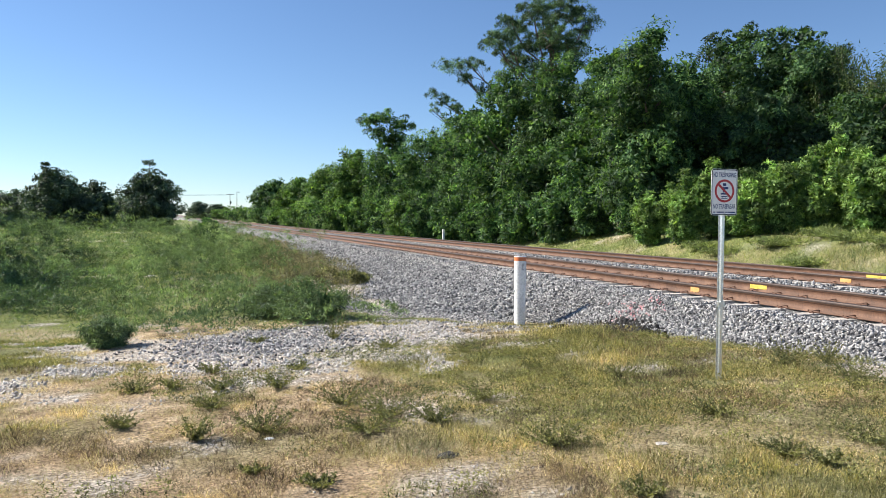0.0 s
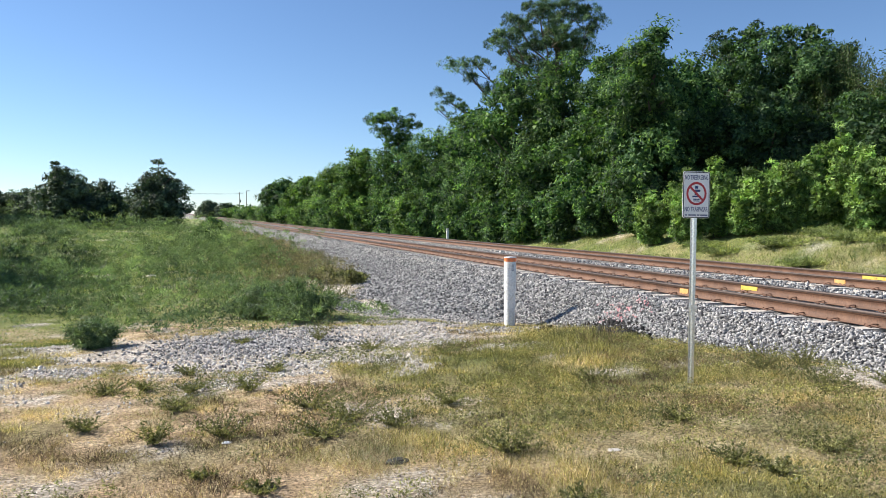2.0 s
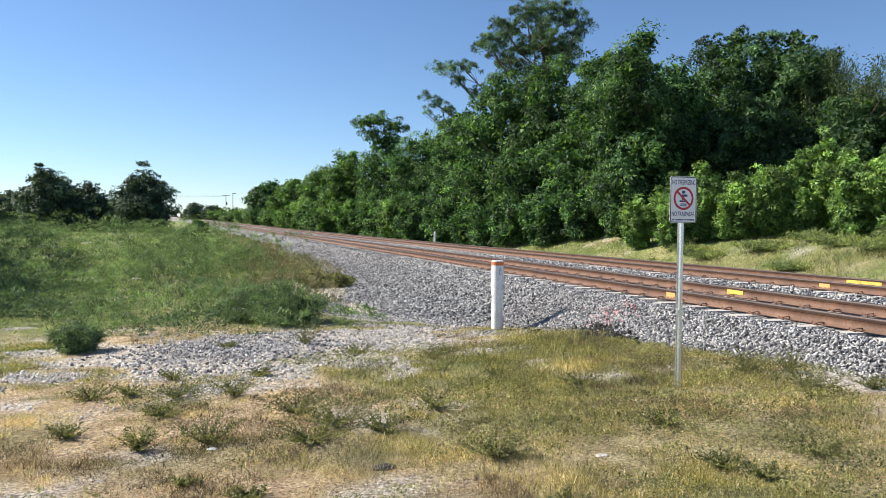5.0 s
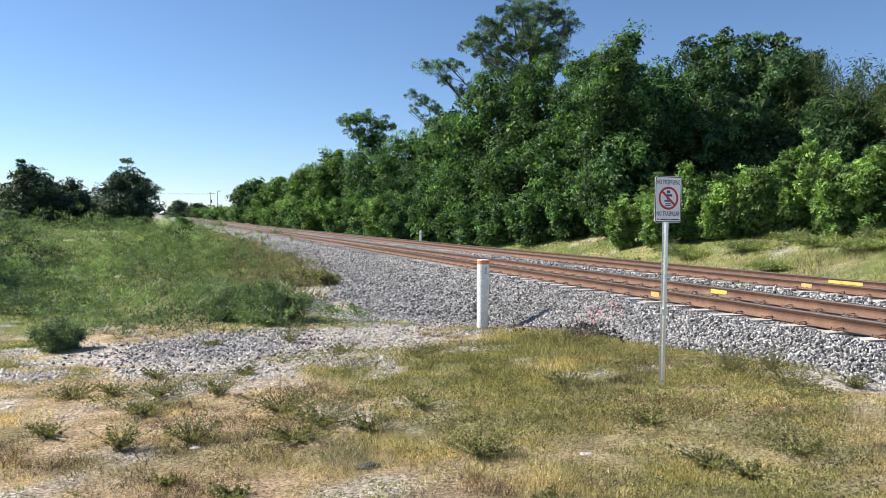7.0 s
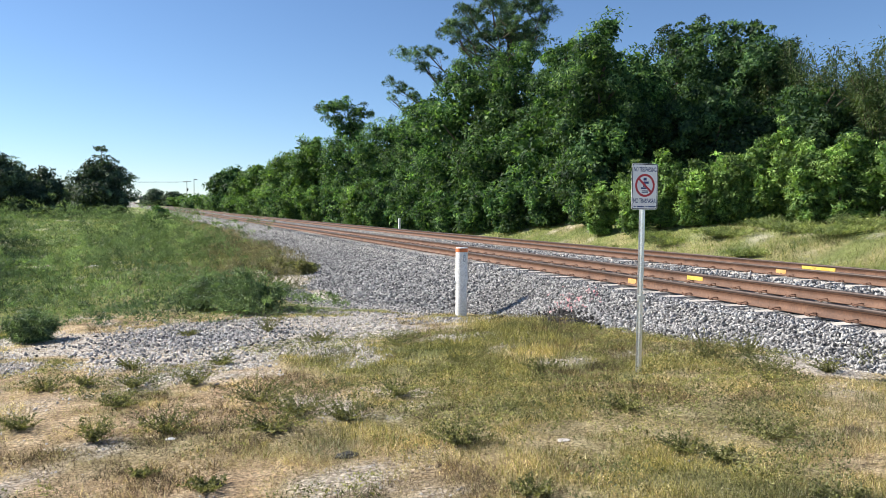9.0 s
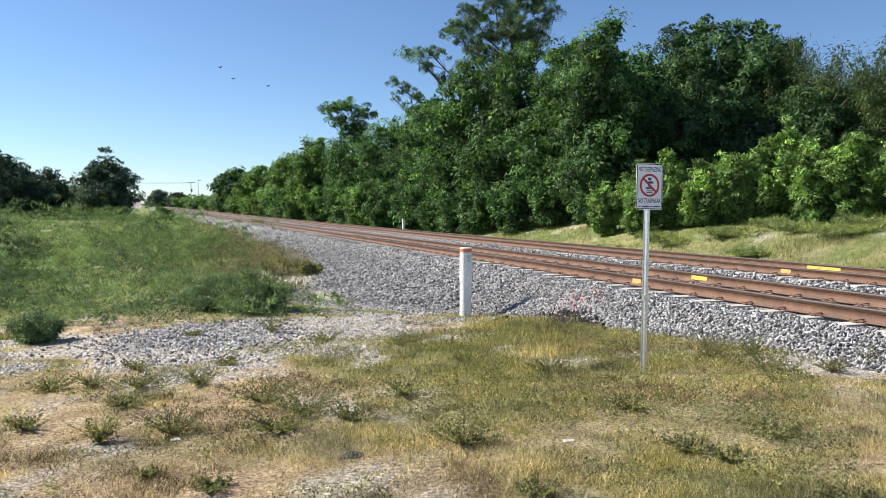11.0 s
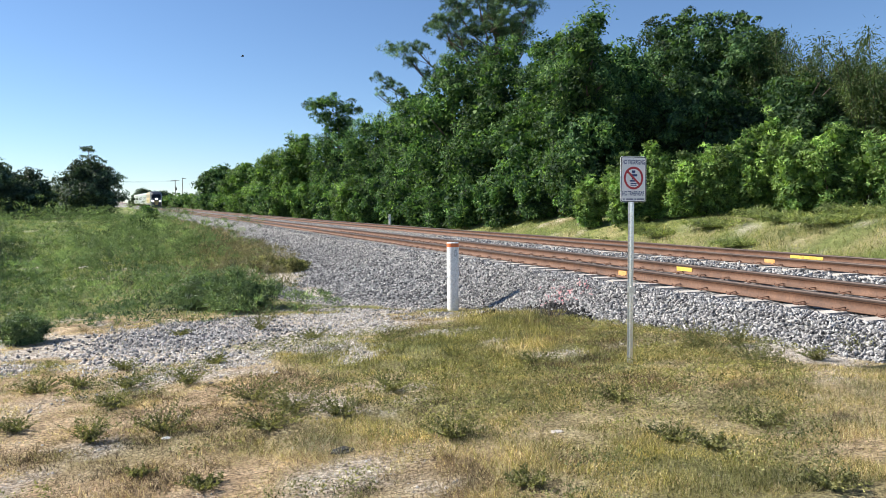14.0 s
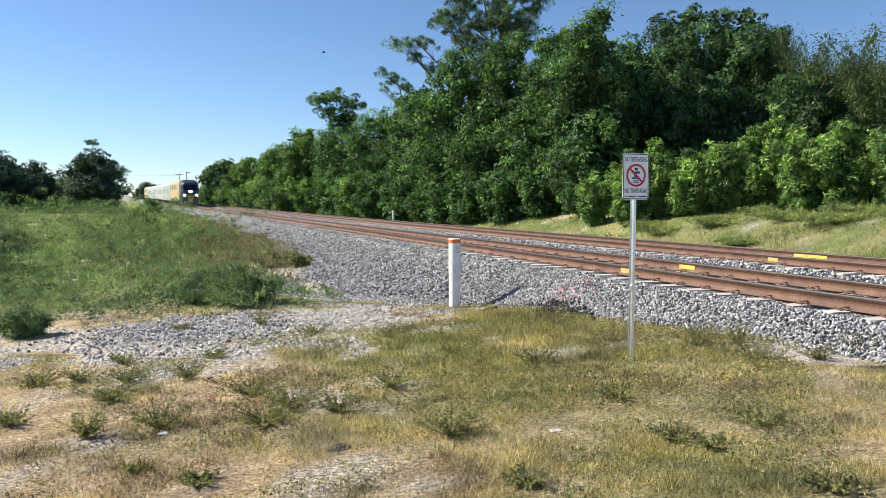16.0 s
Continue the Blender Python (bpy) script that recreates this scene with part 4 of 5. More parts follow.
def shrub(seed, x, y, top, r, label, m, group="", clumps=260, per=18, size=0.3, leaf=0.17, aspect=0.5, name="shrub", droop=0.1):
    """A bush of many upright leafy shoots, ragged at the top."""
    rng = np.random.default_rng(seed)
    g = float(ground_z(x, y))
    h = top - g if top > 1.6 else top
    th = empty(name, x, y, g)
    tagged(th, label, "shrub", group)
    paths, B = [], []
    k = 14
    for i in range(k):
        a, q = rng.random() * 2 * np.pi, r * 0.9 * math.sqrt(rng.random())
        hh = h * (0.55 + 0.45 * rng.random()) * (1 - 0.25 * (q / r) ** 2)
        if i == 0:
            hh, q = h, 0
        e = np.array([q * np.cos(a), q * np.sin(a), hh * 0.92])
        u = np.linspace(0, 1, 4)[:, None]
        paths.append(np.column_stack([e * u * np.array([1, 1, 1.0]), 0.012 * h * (1 - 0.8 * u[:, 0]) + 0.003]))
        for s in (0.3, 0.6, 0.88):
            br = r * (0.42 - 0.22 * s)
            B.append((e[0] * s, e[1] * s, e[2] * s, br, br, h * 0.15))
    v, f = tubes(paths, 5)
    faces_mesh("stalk", v, f, M_BARK, th)
    v, f, tn = crown(rng, B, clumps * 2, per, size, leaf, aspect, droop, 0.5, 0.5)
    v[:, 2] = np.maximum(v[:, 2], 0.01)
    faces_mesh("foliage", v, f, m, th, tone=tn)
    return th


BRIGHT = [(19.2, 30.2, 3.1, 0.9), (19.3, 27.7, 3.9, 1.2), (20.3, 27.2, 4.6, 1.2), (20.8, 25.6, 3.9, 1.4), (21.8, 24.7, 4.2, 1.4), (22.5, 24.0, 4.6, 1.3), (24.5, 24.8, 5.8, 1.1),
          (23.2, 22.1, 4.6, 1.4), (24.0, 21.0, 4.9, 1.5), (22.6, 26.6, 4.3, 1.4), (24.8, 19.0, 4.4, 1.5)]
for i, (x, y, top, r) in enumerate(BRIGHT):
    shrub(200 + i, x, y, top, r, "bright yellow-green leafy bush in the sun before the trees", M_BRIGHT, "bushes along the wood", 270, 46, 0.25, 0.125)
shrub(230, 27.0, 20.4, 6.2, 1.6, "olive-brown bush with dry flower heads", M_BAMBOO, "bushes along the wood", 320, 30, 0.35, 0.17)
UNDER = [(20.4, 33.0, 3.4, 1.4), (19.8, 37.0, 3.8, 1.6), (18.6, 39.5, 3.6, 1.7), (18.2, 43.5, 3.8, 1.8), (17.6, 46.4, 2.9, 1.4), (17.7, 48.5, 3.5, 1.8), (17.0, 54.0, 3.8, 2.0), (16.9, 60.0, 4.0, 2.2), (16.6, 67.0, 4.2, 2.4),
         (16.4, 75.0, 4.4, 2.6), (15.8, 84.0, 4.6, 2.8), (15.2, 94.0, 4.6, 3.0), (14.4, 105.0, 4.8, 3.2), (13.6, 117.0, 5.0, 3.4), (12.8, 131.0, 5.2, 3.6), (12.0, 148.0, 5.2, 3.8), (10.6, 175.0, 5.4, 4.2), (9.0, 205.0, 5.8, 5.0), (7.0, 240.0, 6.6, 6.0), (4.5, 285.0, 7.4, 7.0)]
for i, (x, y, top, r) in enumerate(UNDER):
    shrub(240 + i, x, y, top, r, "tangled green undergrowth at the foot of the trees", M_VINE if i % 3 and y > 62 else M_BROAD, "undergrowth along the line", 190 if y < 100 else 120, 34, 0.2 + 0.13 * r, 0.12 + 0.045 * r, 0.5)

LEFT = [(-10.1, 129.5, 9.3, 5.2), (-24.6, 132.7, 9.6, 4.4), (-20.1, 138.5, 7.9, 5.0), (-33.4, 146.2, 6.4, 4.6), (-39.8, 145.1, 7.2, 4.6), (-15.6, 170.7, 7.1, 4.2), (-6.1, 335.0, 10.0, 5.0), (1.5, 320.0, 8.6, 4.0), (-27.0, 175.0, 6.6, 5.0), (-46.5, 150.0, 7.0, 4.6), (-53.0, 156.0, 6.4, 4.8), (-29.5, 139.0, 5.2, 3.0), (-16.8, 150.0, 5.0, 3.4)]
for i, (x, y, top, r) in enumerate(LEFT):
    tree(300 + i, x, y, top, r, "dark rounded tree standing across the field", M_HAZY, "trees across the field", 560, 44, 0.85, 0.34, 0.6, 0.3, 0.05, 16, shape="round")


def conifer(seed, x, y, z0, top, wide, airy, label):
    """A straight stem with tiers of level boughs; the upper part stands clear of the trees about it."""
    rng = np.random.default_rng(seed)
    g = float(ground_z(x, y))
    th = empty("conifer", x, y, g)
    tagged(th, label, "tree", "trees across the field")
    H = top - g
    paths, P, A = [[(0, 0, -0.1, 0.16), (0.05, 0, H * 0.5, 0.11), (0, 0, H * 0.99, 0.025)]], [], []
    tiers = 3 if airy else 9
    for i in range(tiers):
        u = (i + 0.3 * rng.random()) / tiers
        z = z0 - g + (H - z0 + g) * u
        R = wide * ((0.75 + 0.35 * math.sin(u * 5)) * (1 - 0.5 * u) if airy else 1.05 - 0.85 * u)
        for k in range(7):
            a = 2 * np.pi * k / 7 + rng.random()
            L = R * (0.7 + 0.4 * rng.random())
            e = np.array([np.cos(a) * L, np.sin(a) * L, (0.35 if airy else 0.45) * L])
            z += rng.normal() * (0.22 if airy else 0.12)
            paths.append([(0, 0, z, 0.03), (e[0] * 0.5, e[1] * 0.5, z + e[2] * 0.3, 0.02), (e[0], e[1], z + e[2], 0.012)])
            m = 46
            t = (0.55 + 0.45 * rng.random((m, 1))) if airy else (0.2 + 0.8 * rng.random((m, 1)))
            P.append(np.array([0, 0, z]) + e * t + rng.normal(size=(m, 3)) * np.array([0.14, 0.14, 0.08]))
            A.append(unit(e) * 0.6 + rng.normal(size=(m, 3)) * 0.6 + np.array([0, 0, 0.35]))
    v, f = tubes(paths, 5)
    faces_mesh("trunk", v, f, M_BARK, th, True)
    P, A = np.concatenate(P), np.concatenate(A)
    Ln = 0.24 * (0.6 + 0.8 * rng.random(len(P)))
    v, f = leaves(P, A, rng.normal(size=P.shape), Ln, Ln * 0.35)
    faces_mesh("crown", v, f, M_HAZY, th)


conifer(320, -25.9, 133.0, 6.0, 11.2, 1.4, False, "slender spired conifer rising above the round trees")
conifer(321, -10.0, 129.0, 9.7, 11.2, 1.5, True, "thin open-crowned tree rising above the round trees")
# unseen trees, added left of the view to cast shade over the weeds
for i, (x, y, top, r) in enumerate([(-13.4, 27.0, 7.4, 3.2), (-14.6, 32.5, 8.4, 3.5), (-16.2, 38.5, 9.4, 3.8), (-18.2, 45.0, 10.4, 4.2)]):
    tree(330 + i, x, y, top, r, "leafy tree at the field's edge that shades the weeds", M_HAZY, "trees at the field's edge", 380, 18, 0.7, 0.5, 0.6, 0.3, 0.1, 12)

# ---- shrubs and small weeds in the open ground ----
shrub(400, 1.5, 15.2, 0.85, 0.95, "rounded feathery green bush at the gravel's edge", M_BUSHY, "", 420, 28, 0.15, 0.075, 0.16)
shrub(401, 0.7, 15.9, 0.65, 0.6, "small dark green bush at the gravel's edge", M_BUSHY, "", 320, 28, 0.12, 0.07, 0.16)
shrub(402, 3.2, 23.5, 0.5, 0.55, "low grey-green bush on the ballast slope", M_WEED, "", 200, 18, 0.12, 0.09, 0.35)
shrub(403, 3.9, 23.0, 0.42, 0.5, "low grey-green bush on the ballast slope", M_WEED, "", 200, 18, 0.12, 0.09, 0.35)
shrub(404, -0.75, 51.5, 1.85, 1.05, "dark leafy bush beside the ballast", M_BROAD, "", 260, 34, 0.22, 0.14, 0.5)
shrub(405, 2.0, 41.0, 0.6, 0.35, "small dark plant in the dried weeds", M_DARK, "", 120, 16, 0.12, 0.09, 0.45)
shrub(406, -1.9, 12.5, 0.5, 0.4, "dark green weed bush at the gravel's edge", M_BUSHY, "", 300, 26, 0.1, 0.06, 0.18)


for i, (x, y, h, r) in enumerate([(18.6, 24.6, 0.32, 1.2), (19.6, 22.4, 0.38, 1.4), (20.9, 21.4, 0.45, 1.3), (20.2, 17.8, 0.35, 1.5), (21.6, 18.6, 0.5, 1.4), (17.4, 27.4, 0.36, 1.2), (18.2, 19.6, 0.26, 1.1), (22.2, 16.4, 0.5, 1.6), (20.4, 19.8, 0.4, 1.2), (19.0, 26.2, 0.4, 1.0)]):
    shrub(410 + i, x, y, h, r, "low spreading green weeds on the bank beyond the tracks", M_FIELD, "weeds on the bank", 100, 30, 0.14, 0.10, 0.12)


def weed_plant(seed, x, y, h, r, lean=0.6):
    """A low herb: wiry stems with small paired leaves."""
    rng = np.random.default_rng(seed)
    g = float(ground_z(x, y))
    th = empty("weed_plant", x, y, g)
    tagged(th, "low wiry weed with small olive leaves in dry grass", "weed", "weeds in the dry grass")
    paths, P, A = [], [], []
    for _ in range(int(18 + 110 * r)):
        a = rng.random() * 2 * np.pi
        R, H = r * (0.3 + 0.8 * rng.random()), h * (0.35 + 0.75 * rng.random())
        u = np.linspace(0, 1, 5)
        p = np.column_stack([np.cos(a) * R * u, np.sin(a) * R * u, H * u ** (0.7 + lean * rng.random()), 0.0022 * (1 - 0.6 * u)])
        paths.append(p)
        m = 26
        s = 0.12 + 0.85 * rng.random(m)
        i = np.minimum((s * 4).astype(int), 3)
        P.append(p[i, :3] + (p[i + 1, :3] - p[i, :3]) * (s * 4 - i)[:, None])
        A.append(sphere_dirs(rng, m) + np.array([0, 0, 0.4]))
    v, f = tubes(paths, 3)
    faces_mesh("stalk", v, f, M_BROWNWEED, th)
    P, A = np.concatenate(P), np.concatenate(A)
    L = 0.020 * (0.5 + 0.9 * rng.random(len(P)))
    v, f = leaves(P, A, rng.normal(size=P.shape) + np.array([0, 0, 1.2]), L, L * 0.5)
    faces_mesh("foliage", v, f, M_WEED, th)


WEEDS = [(-1.08, 7.92, 0.14, 0.3), (-0.74, 7.95, 0.13, 0.2), (-0.27, 7.66, 0.13, 0.2), (0.30, 7.49, 0.14, 0.22), (-0.46, 5.74, 0.2, 0.22), (0.04, 5.70, 0.22, 0.3), (0.79, 6.48, 0.2, 0.4),
         (1.03, 5.84, 0.18, 0.4), (0.79, 5.32, 0.16, 0.4), (1.33, 5.41, 0.14, 0.25), (1.98, 6.17, 0.16, 0.3), (-0.31, 6.84, 0.1, 0.25), (1.50, 11.61, 0.35, 0.28), (-0.33, 8.78, 0.14, 0.2),
         (0.62, 8.66, 0.1, 0.2), (2.04, 10.18, 0.16, 0.3), (5.31, 5.28, 0.28, 0.3), (5.65, 6.51, 0.28, 0.4), (6.05, 6.34, 0.25, 0.2), (6.81, 5.36, 0.22, 0.25), (6.17, 5.39, 0.15, 0.2),
         (3.69, 6.64, 0.14, 0.3), (1.89, 4.45, 0.18, 0.3), (1.89, 3.38, 0.08, 0.15), (3.12, 3.69, 0.09, 0.22)]
WEEDS += [(3.19, 3.44, 0.08, 0.18), (3.87, 3.72, 0.10, 0.25), (3.13, 7.51, 0.12, 0.25), (0.33, 11.73, 0.1, 0.2), (2.87, 9.30, 0.12, 0.25), (-0.09, 4.67, 0.05, 0.10), (0.25, 4.24, 0.06, 0.14),
          (-1.02, 6.30, 0.12, 0.2), (3.24, 2.60, 0.08, 0.18), (3.45, 4.79, 0.12, 0.3)]
for i, (x, y, h, r) in enumerate(WEEDS):
    weed_plant(500 + i, x, y, h, r)


def weed_mats():
    """Low leafy mats spread through the grass."""
    n = 5200
    y = 2.8 + 7.4 * RNG.random(n) ** 1.2
    x = -2.2 + 9.4 * RNG.random(n)
    t = vnoise(x + 9, y, 1.3) * 0.5 + vnoise(x, y + 5, 0.5) * 0.5 + 0.17 * smooth(0.5, 3, x)
    k = (t > 0.53) & (x < track_x(y) - foot_off(y) - 0.1) & (x < 0.95 * y + 0.8)
    x, y, t = x[k], y[k], t[k]
    hh = 0.035 + 0.09 * (t - 0.5)
    B = np.stack([x, y, ground_z(x, y) + hh * 0.4, hh * 2.2, hh * 2.2, hh], -1)
    v, f, tn = crown(RNG, B, 21000, 8, 0.05, 0.017, 0.5, -0.3, 0.0, 0.9)
    tagged(faces_mesh("low_weeds", v, f, M_WEED, tone=tn), "low mats of small-leaved weeds in the grass", "weeds", kind="stuff")


weed_mats()


# ---- sign ----
def slab(w, h, r, t, y0, cx=0.0, cz=0.0):
    """A rounded plate facing -y."""
    bm = bmesh.new()
    pts = []
    for sx, sz, a0 in ((1, 1, 0), (-1, 1, 90), (-1, -1, 180), (1, -1, 270)):
        for k in range(5):
            a = radians(a0 + 22.5 * k)
            pts.append((cx + sx * (w / 2 - r) + r * math.cos(a), y0, cz + sz * (h / 2 - r) + r * math.sin(a)))
    f = bm.faces.new([bm.verts.new(p) for p in pts])
    e = bmesh.ops.extrude_face_region(bm, geom=[f])
    bmesh.ops.translate(bm, vec=(0, -t, 0), verts=[v for v in e["geom"] if isinstance(v, bmesh.types.BMVert)])
    bmesh.ops.recalc_face_normals(bm, faces=bm.faces)
    return bm


def ring(r0, r1, t, y0, cx, cz, seg=40):
    bm = bmesh.new()
    vs = []
    for k in range(seg):
        a = 2 * math.pi * k / seg
        c, s = math.cos(a), math.sin(a)
        vs.append([bm.verts.new((cx + r * c, y, cz + r * s)) for r, y in ((r0, y0 - t), (r1, y0 - t), (r1, y0), (r0, y0))])
    for k in range(seg):
        a, b = vs[k], vs[(k + 1) % seg]
        for i in range(4):
            j = (i + 1) % 4
            bm.faces.new((a[i], a[j], b[j], b[i]))
    bmesh.ops.recalc_face_normals(bm, faces=bm.faces)
    return bm


def lettering(words, width, height, x, y, z, material, parent):
    cu = bpy.data.curves.new("lettering", "FONT")
    cu.body, cu.align_x, cu.align_y, cu.size, cu.extrude, cu.offset = words, "CENTER", "CENTER", 1.0, 0.0, 0.018
    tmp = new("lettering_source", cu)
    dg = bpy.context.evaluated_depsgraph_get()
    me = bpy.data.meshes.new_from_object(tmp.evaluated_get(dg))
    bpy.data.objects.remove(tmp)
    co = np.array([v.co[:] for v in me.vertices])
    lo, hi = co.min(0), co.max(0)
    sx, sz = width / (hi[0] - lo[0]), height / (hi[1] - lo[1])
    for v in me.vertices:
        a, b = (v.co.x - (lo[0] + hi[0]) / 2) * sx, (v.co.y - (lo[1] + hi[1]) / 2) * sz
        v.co = (a, 0, b)
    me.materials.clear()
    me.materials.append(material)
    ob = new("lettering", me)
    ob.parent, ob.location = parent, (x, y, z)
    return ob


def sign(x, y, yaw):
    g = float(ground_z(x, y))
    th = empty("trespass_sign", x, y, g)
    th.rotation_euler = (0, 0, radians(yaw))
    tagged(th, "white no-trespassing sign with red prohibition ring on galvanised post", "sign")
    c = 1.87 - g
    # channel post: two flanges, two webs and a back
    bm = bmesh.new()
    prof = [(a, .034 - b) for a, b in ((-.032, 0), (-.018, 0), (-.012, .03), (.012, .03), (.018, 0), (.032, 0), (.032, .004), (.021, .004), (.015, .034), (-.015, .034), (-.021, .004), (-.032, .004))]
    top = 2.02 - g
    lo = [bm.verts.new((a, b, -0.3)) for a, b in prof]
    hi = [bm.verts.new((a, b, top)) for a, b in prof]
    for i in range(len(prof)):
        j = (i + 1) % len(prof)
        bm.faces.new((lo[i], lo[j], hi[j], hi[i]))
    bm.faces.new(hi)
    bmesh.ops.recalc_face_normals(bm, faces=bm.faces)
    post = part("post", bm, M_GALV, th, "galvanised steel channel post")
    # punched holes down the flange
    bm = bmesh.new()
    for k in range(60):
        z = 0.04 + k * 0.0254
        if z < c - 0.24:
            m = Matrix.Translation((0.0265, 0.0292, z)) @ Matrix.Rotation(radians(90), 4, "X")
            bmesh.ops.create_cone(bm, cap_ends=True, segments=6, radius1=0.0042, radius2=0.0042, depth=0.002, matrix=m)
    part("post_holes", bm, M_SIGNK, post, "row of punched holes")
    bm = bmesh.new()
    box(bm, -.034, .034, -.003, .037, 0.72, 0.78, 0.003)
    part("splice", bm, M_GALV, post)
    plate = part("plate", slab(.305, .457, .025, .003, -.004, 0, c), M_SIGNW, th, "white sign plate")
    part("border", slab(.297, .449, .022, .0007, -.0072, 0, c), M_SIGNK, plate, "dark border line")
    part("face", slab(.281, .433, .017, .0007, -.0080, 0, c), M_SIGNW, plate, "white face")
    part("prohibition_ring", ring(.092, .114, .0012, -.0089, 0, c + .012), M_SIGNR, plate, "red ring")
    bm = bmesh.new()
    box(bm, -.100, .100, -.0112, -.0101, -.011, .011)
    bmesh.ops.rotate(bm, cent=(0, 0, 0), matrix=Matrix.Rotation(radians(42), 3, "Y"), verts=bm.verts)
    bmesh.ops.translate(bm, vec=(0, 0, c + .012), verts=bm.verts)
    part("prohibition_bar", bm, M_SIGNR, plate, "red diagonal bar")
    for w, h, dx, dz in ((.036, .028, .0, .062), (.062, .022, .012, .028), (.030, .03, -.006, .0), (.064, .016, -.014, -.028), (.072, .010, .0, -.055), (.072, .008, 0, -.072)):
        part("pictogram_bar", slab(w, h, .003, .001, -.0089, dx, c + .012 + dz), M_SIGNB, plate)
    lettering("NO TRESPASSING", .262, .046, 0, -.0092, c + .170, M_SIGNB, plate)
    lettering("NO TRASPASAR", .262, .046, 0, -.0092, c - .140, M_SIGNB, plate)
    for w, dx in ((.022, -.115), (.085, -.045), (.02, .022), (.09, .085)):
        part("fine_print_bar", slab(w, .012, .002, .001, -.0089, dx, c - .198), M_SIGNB, plate)
    for dz in (.205, -.212):
        bm = bmesh.new()
        bmesh.ops.create_cone(bm, cap_ends=True, segments=10, radius1=.007, radius2=.006, depth=.004, matrix=Matrix.Translation((0, -.0105, c + dz)) @ Matrix.Rotation(radians(90), 4, "X"))
        part("bolt", bm, M_GALV, plate)


sign(4.50, 6.13, 0.0)


def marker_post(x, y):
    g = float(ground_z(x, y)) - 0.02
    th = empty("marker_post", x, y, g)
    tagged(th, "white plastic cable marker post with orange band on top", "marker post")
    H = 0.92 - g
    bm = bmesh.new()
    cyl(bm, .110, .110, -0.1, H * 0.50, 28)
    part("lower_tube", bm, M_POST, th)
    bm = bmesh.new()
    cyl(bm, .119, .119, H * 0.49, H - 0.09, 28)
    part("upper_sleeve", bm, M_POST, th)
    bm = bmesh.new()
    cyl(bm, .1205, .1205, H - 0.092, H - 0.02, 28)
    part("orange_band", bm, M_CAP, th, "orange band")
    bm = bmesh.new()
    cyl(bm, .122, .117, H - 0.02, H, 28)
    bmesh.ops.bevel(bm, geom=[e for e in bm.edges if all(v.co.z > H - 0.005 for v in e.verts)], offset=0.008, segments=2, affect="EDGES")
    part("cap", bm, M_POST, th)
    for w, h, z, m, o in ((.042, .13, H - .21, M_PLATE, .0), (.014, .06, H - .225, M_SIGNW, .003), (.014, .014, H - .172, M_SIGNW, .003)):
        b = slab(w, h, .004, .003, -.1185 - o, 0.0, z)
        bmesh.ops.rotate(b, cent=(0, 0, 0), matrix=Matrix.Rotation(radians(5), 3, "Z"), verts=b.verts)
        part("label_plate", b, m, th)
    bm = bmesh.new()
    box(bm, -.137, -.11, -.02, .02, H * 0.49, H * 0.49 + .03, .004)
    part("strap_lug", bm, M_PLATE, th)


marker_post(5.42, 13.36)


def small_post(x, y, h):
    g = float(ground_z(x, y)) - 0.05
    th = empty("trackside_post", x, y, g)
    tagged(th, "short weathered white trackside post", "post")
    bm = bmesh.new()
    box(bm, -.07, .07, -.07, .07, 0, h, .015)
    part("shaft", bm, M_POST, th)
    bm = bmesh.new()
    box(bm, -.075, .075, -.075, .075, h, h + .05, .012)
    part("cap", bm, M_POST, th)


small_post(15.2, 50.0, 1.45)


def litter(x, y, s, seed, label, m=M_PAPER):
    rng = np.random.default_rng(seed)
    g = float(ground_z(x, y))
    bm = bmesh.new()
    bmesh.ops.create_icosphere(bm, subdivisions=2, radius=s)
    for v in bm.verts:
        k = 1 + 0.5 * (noise.noise(v.co * (2.2 / s) + Vector((seed, 0, 0))))
        v.co = Vector((v.co.x * k * 1.3, v.co.y * k, abs(v.co.z) * 0.35 * k))
    ob = part("litter", bm, m)
    ob.location = (x, y, g)
    tagged(ob, label, "litter")


litter(-2.4, 28.0, 0.10, 3, "crumpled white plastic scrap in the weeds")
litter(0.07, 5.52, 0.03, 4, "crumpled white paper scrap under a weed")
litter(2.55, 4.2, 0.034, 5, "flat pale stone lying in the grass", M_CONC)
litter(1.13, 4.46, 0.06, 6, "dark clod in the dry grass", M_BLACK)
litter(0.30, 4.28, 0.05, 8, "dark clod in the dry grass", M_BLACK)

# black stones at the foot of the ballast
pk = np.stack([RNG.normal(6.08, 0.12, 420), RNG.normal(10.6, 0.4, 420)], -1)
pk = np.column_stack([pk, np.maximum(bed_z(pk[:, 0] - track_x(pk[:, 1]), pk[:, 1]), ground_z(pk[:, 0], pk[:, 1])) + 0.02])
v, f = stones(RNG, pk, 0.03 + 0.014 * RNG.random(420), (ICO_V, ICO_F))
tagged(faces_mesh("black_stones", v, f, M_BLACK), "patch of black stones at the ballast's foot", "debris", kind="stuff")
bm = bmesh.new()
for k in range(7):
    bmesh.ops.create_cube(bm, size=1, matrix=Matrix.Translation((0.05 * k - .15, 0.02 * (k % 3), 0.03 + .012 * (k % 2))) @ Euler((k * .7, k * .4, k)).to_matrix().to_4x4() @ Matrix.Diagonal((.12, .05, .012, 1)))
ob = part("black_pieces", bm, M_BLACK)
ob.location = (5.55, 11.9, float(ground_z(5.55, 11.9)))
tagged(ob, "thin black pieces lying in the grass", "litter")

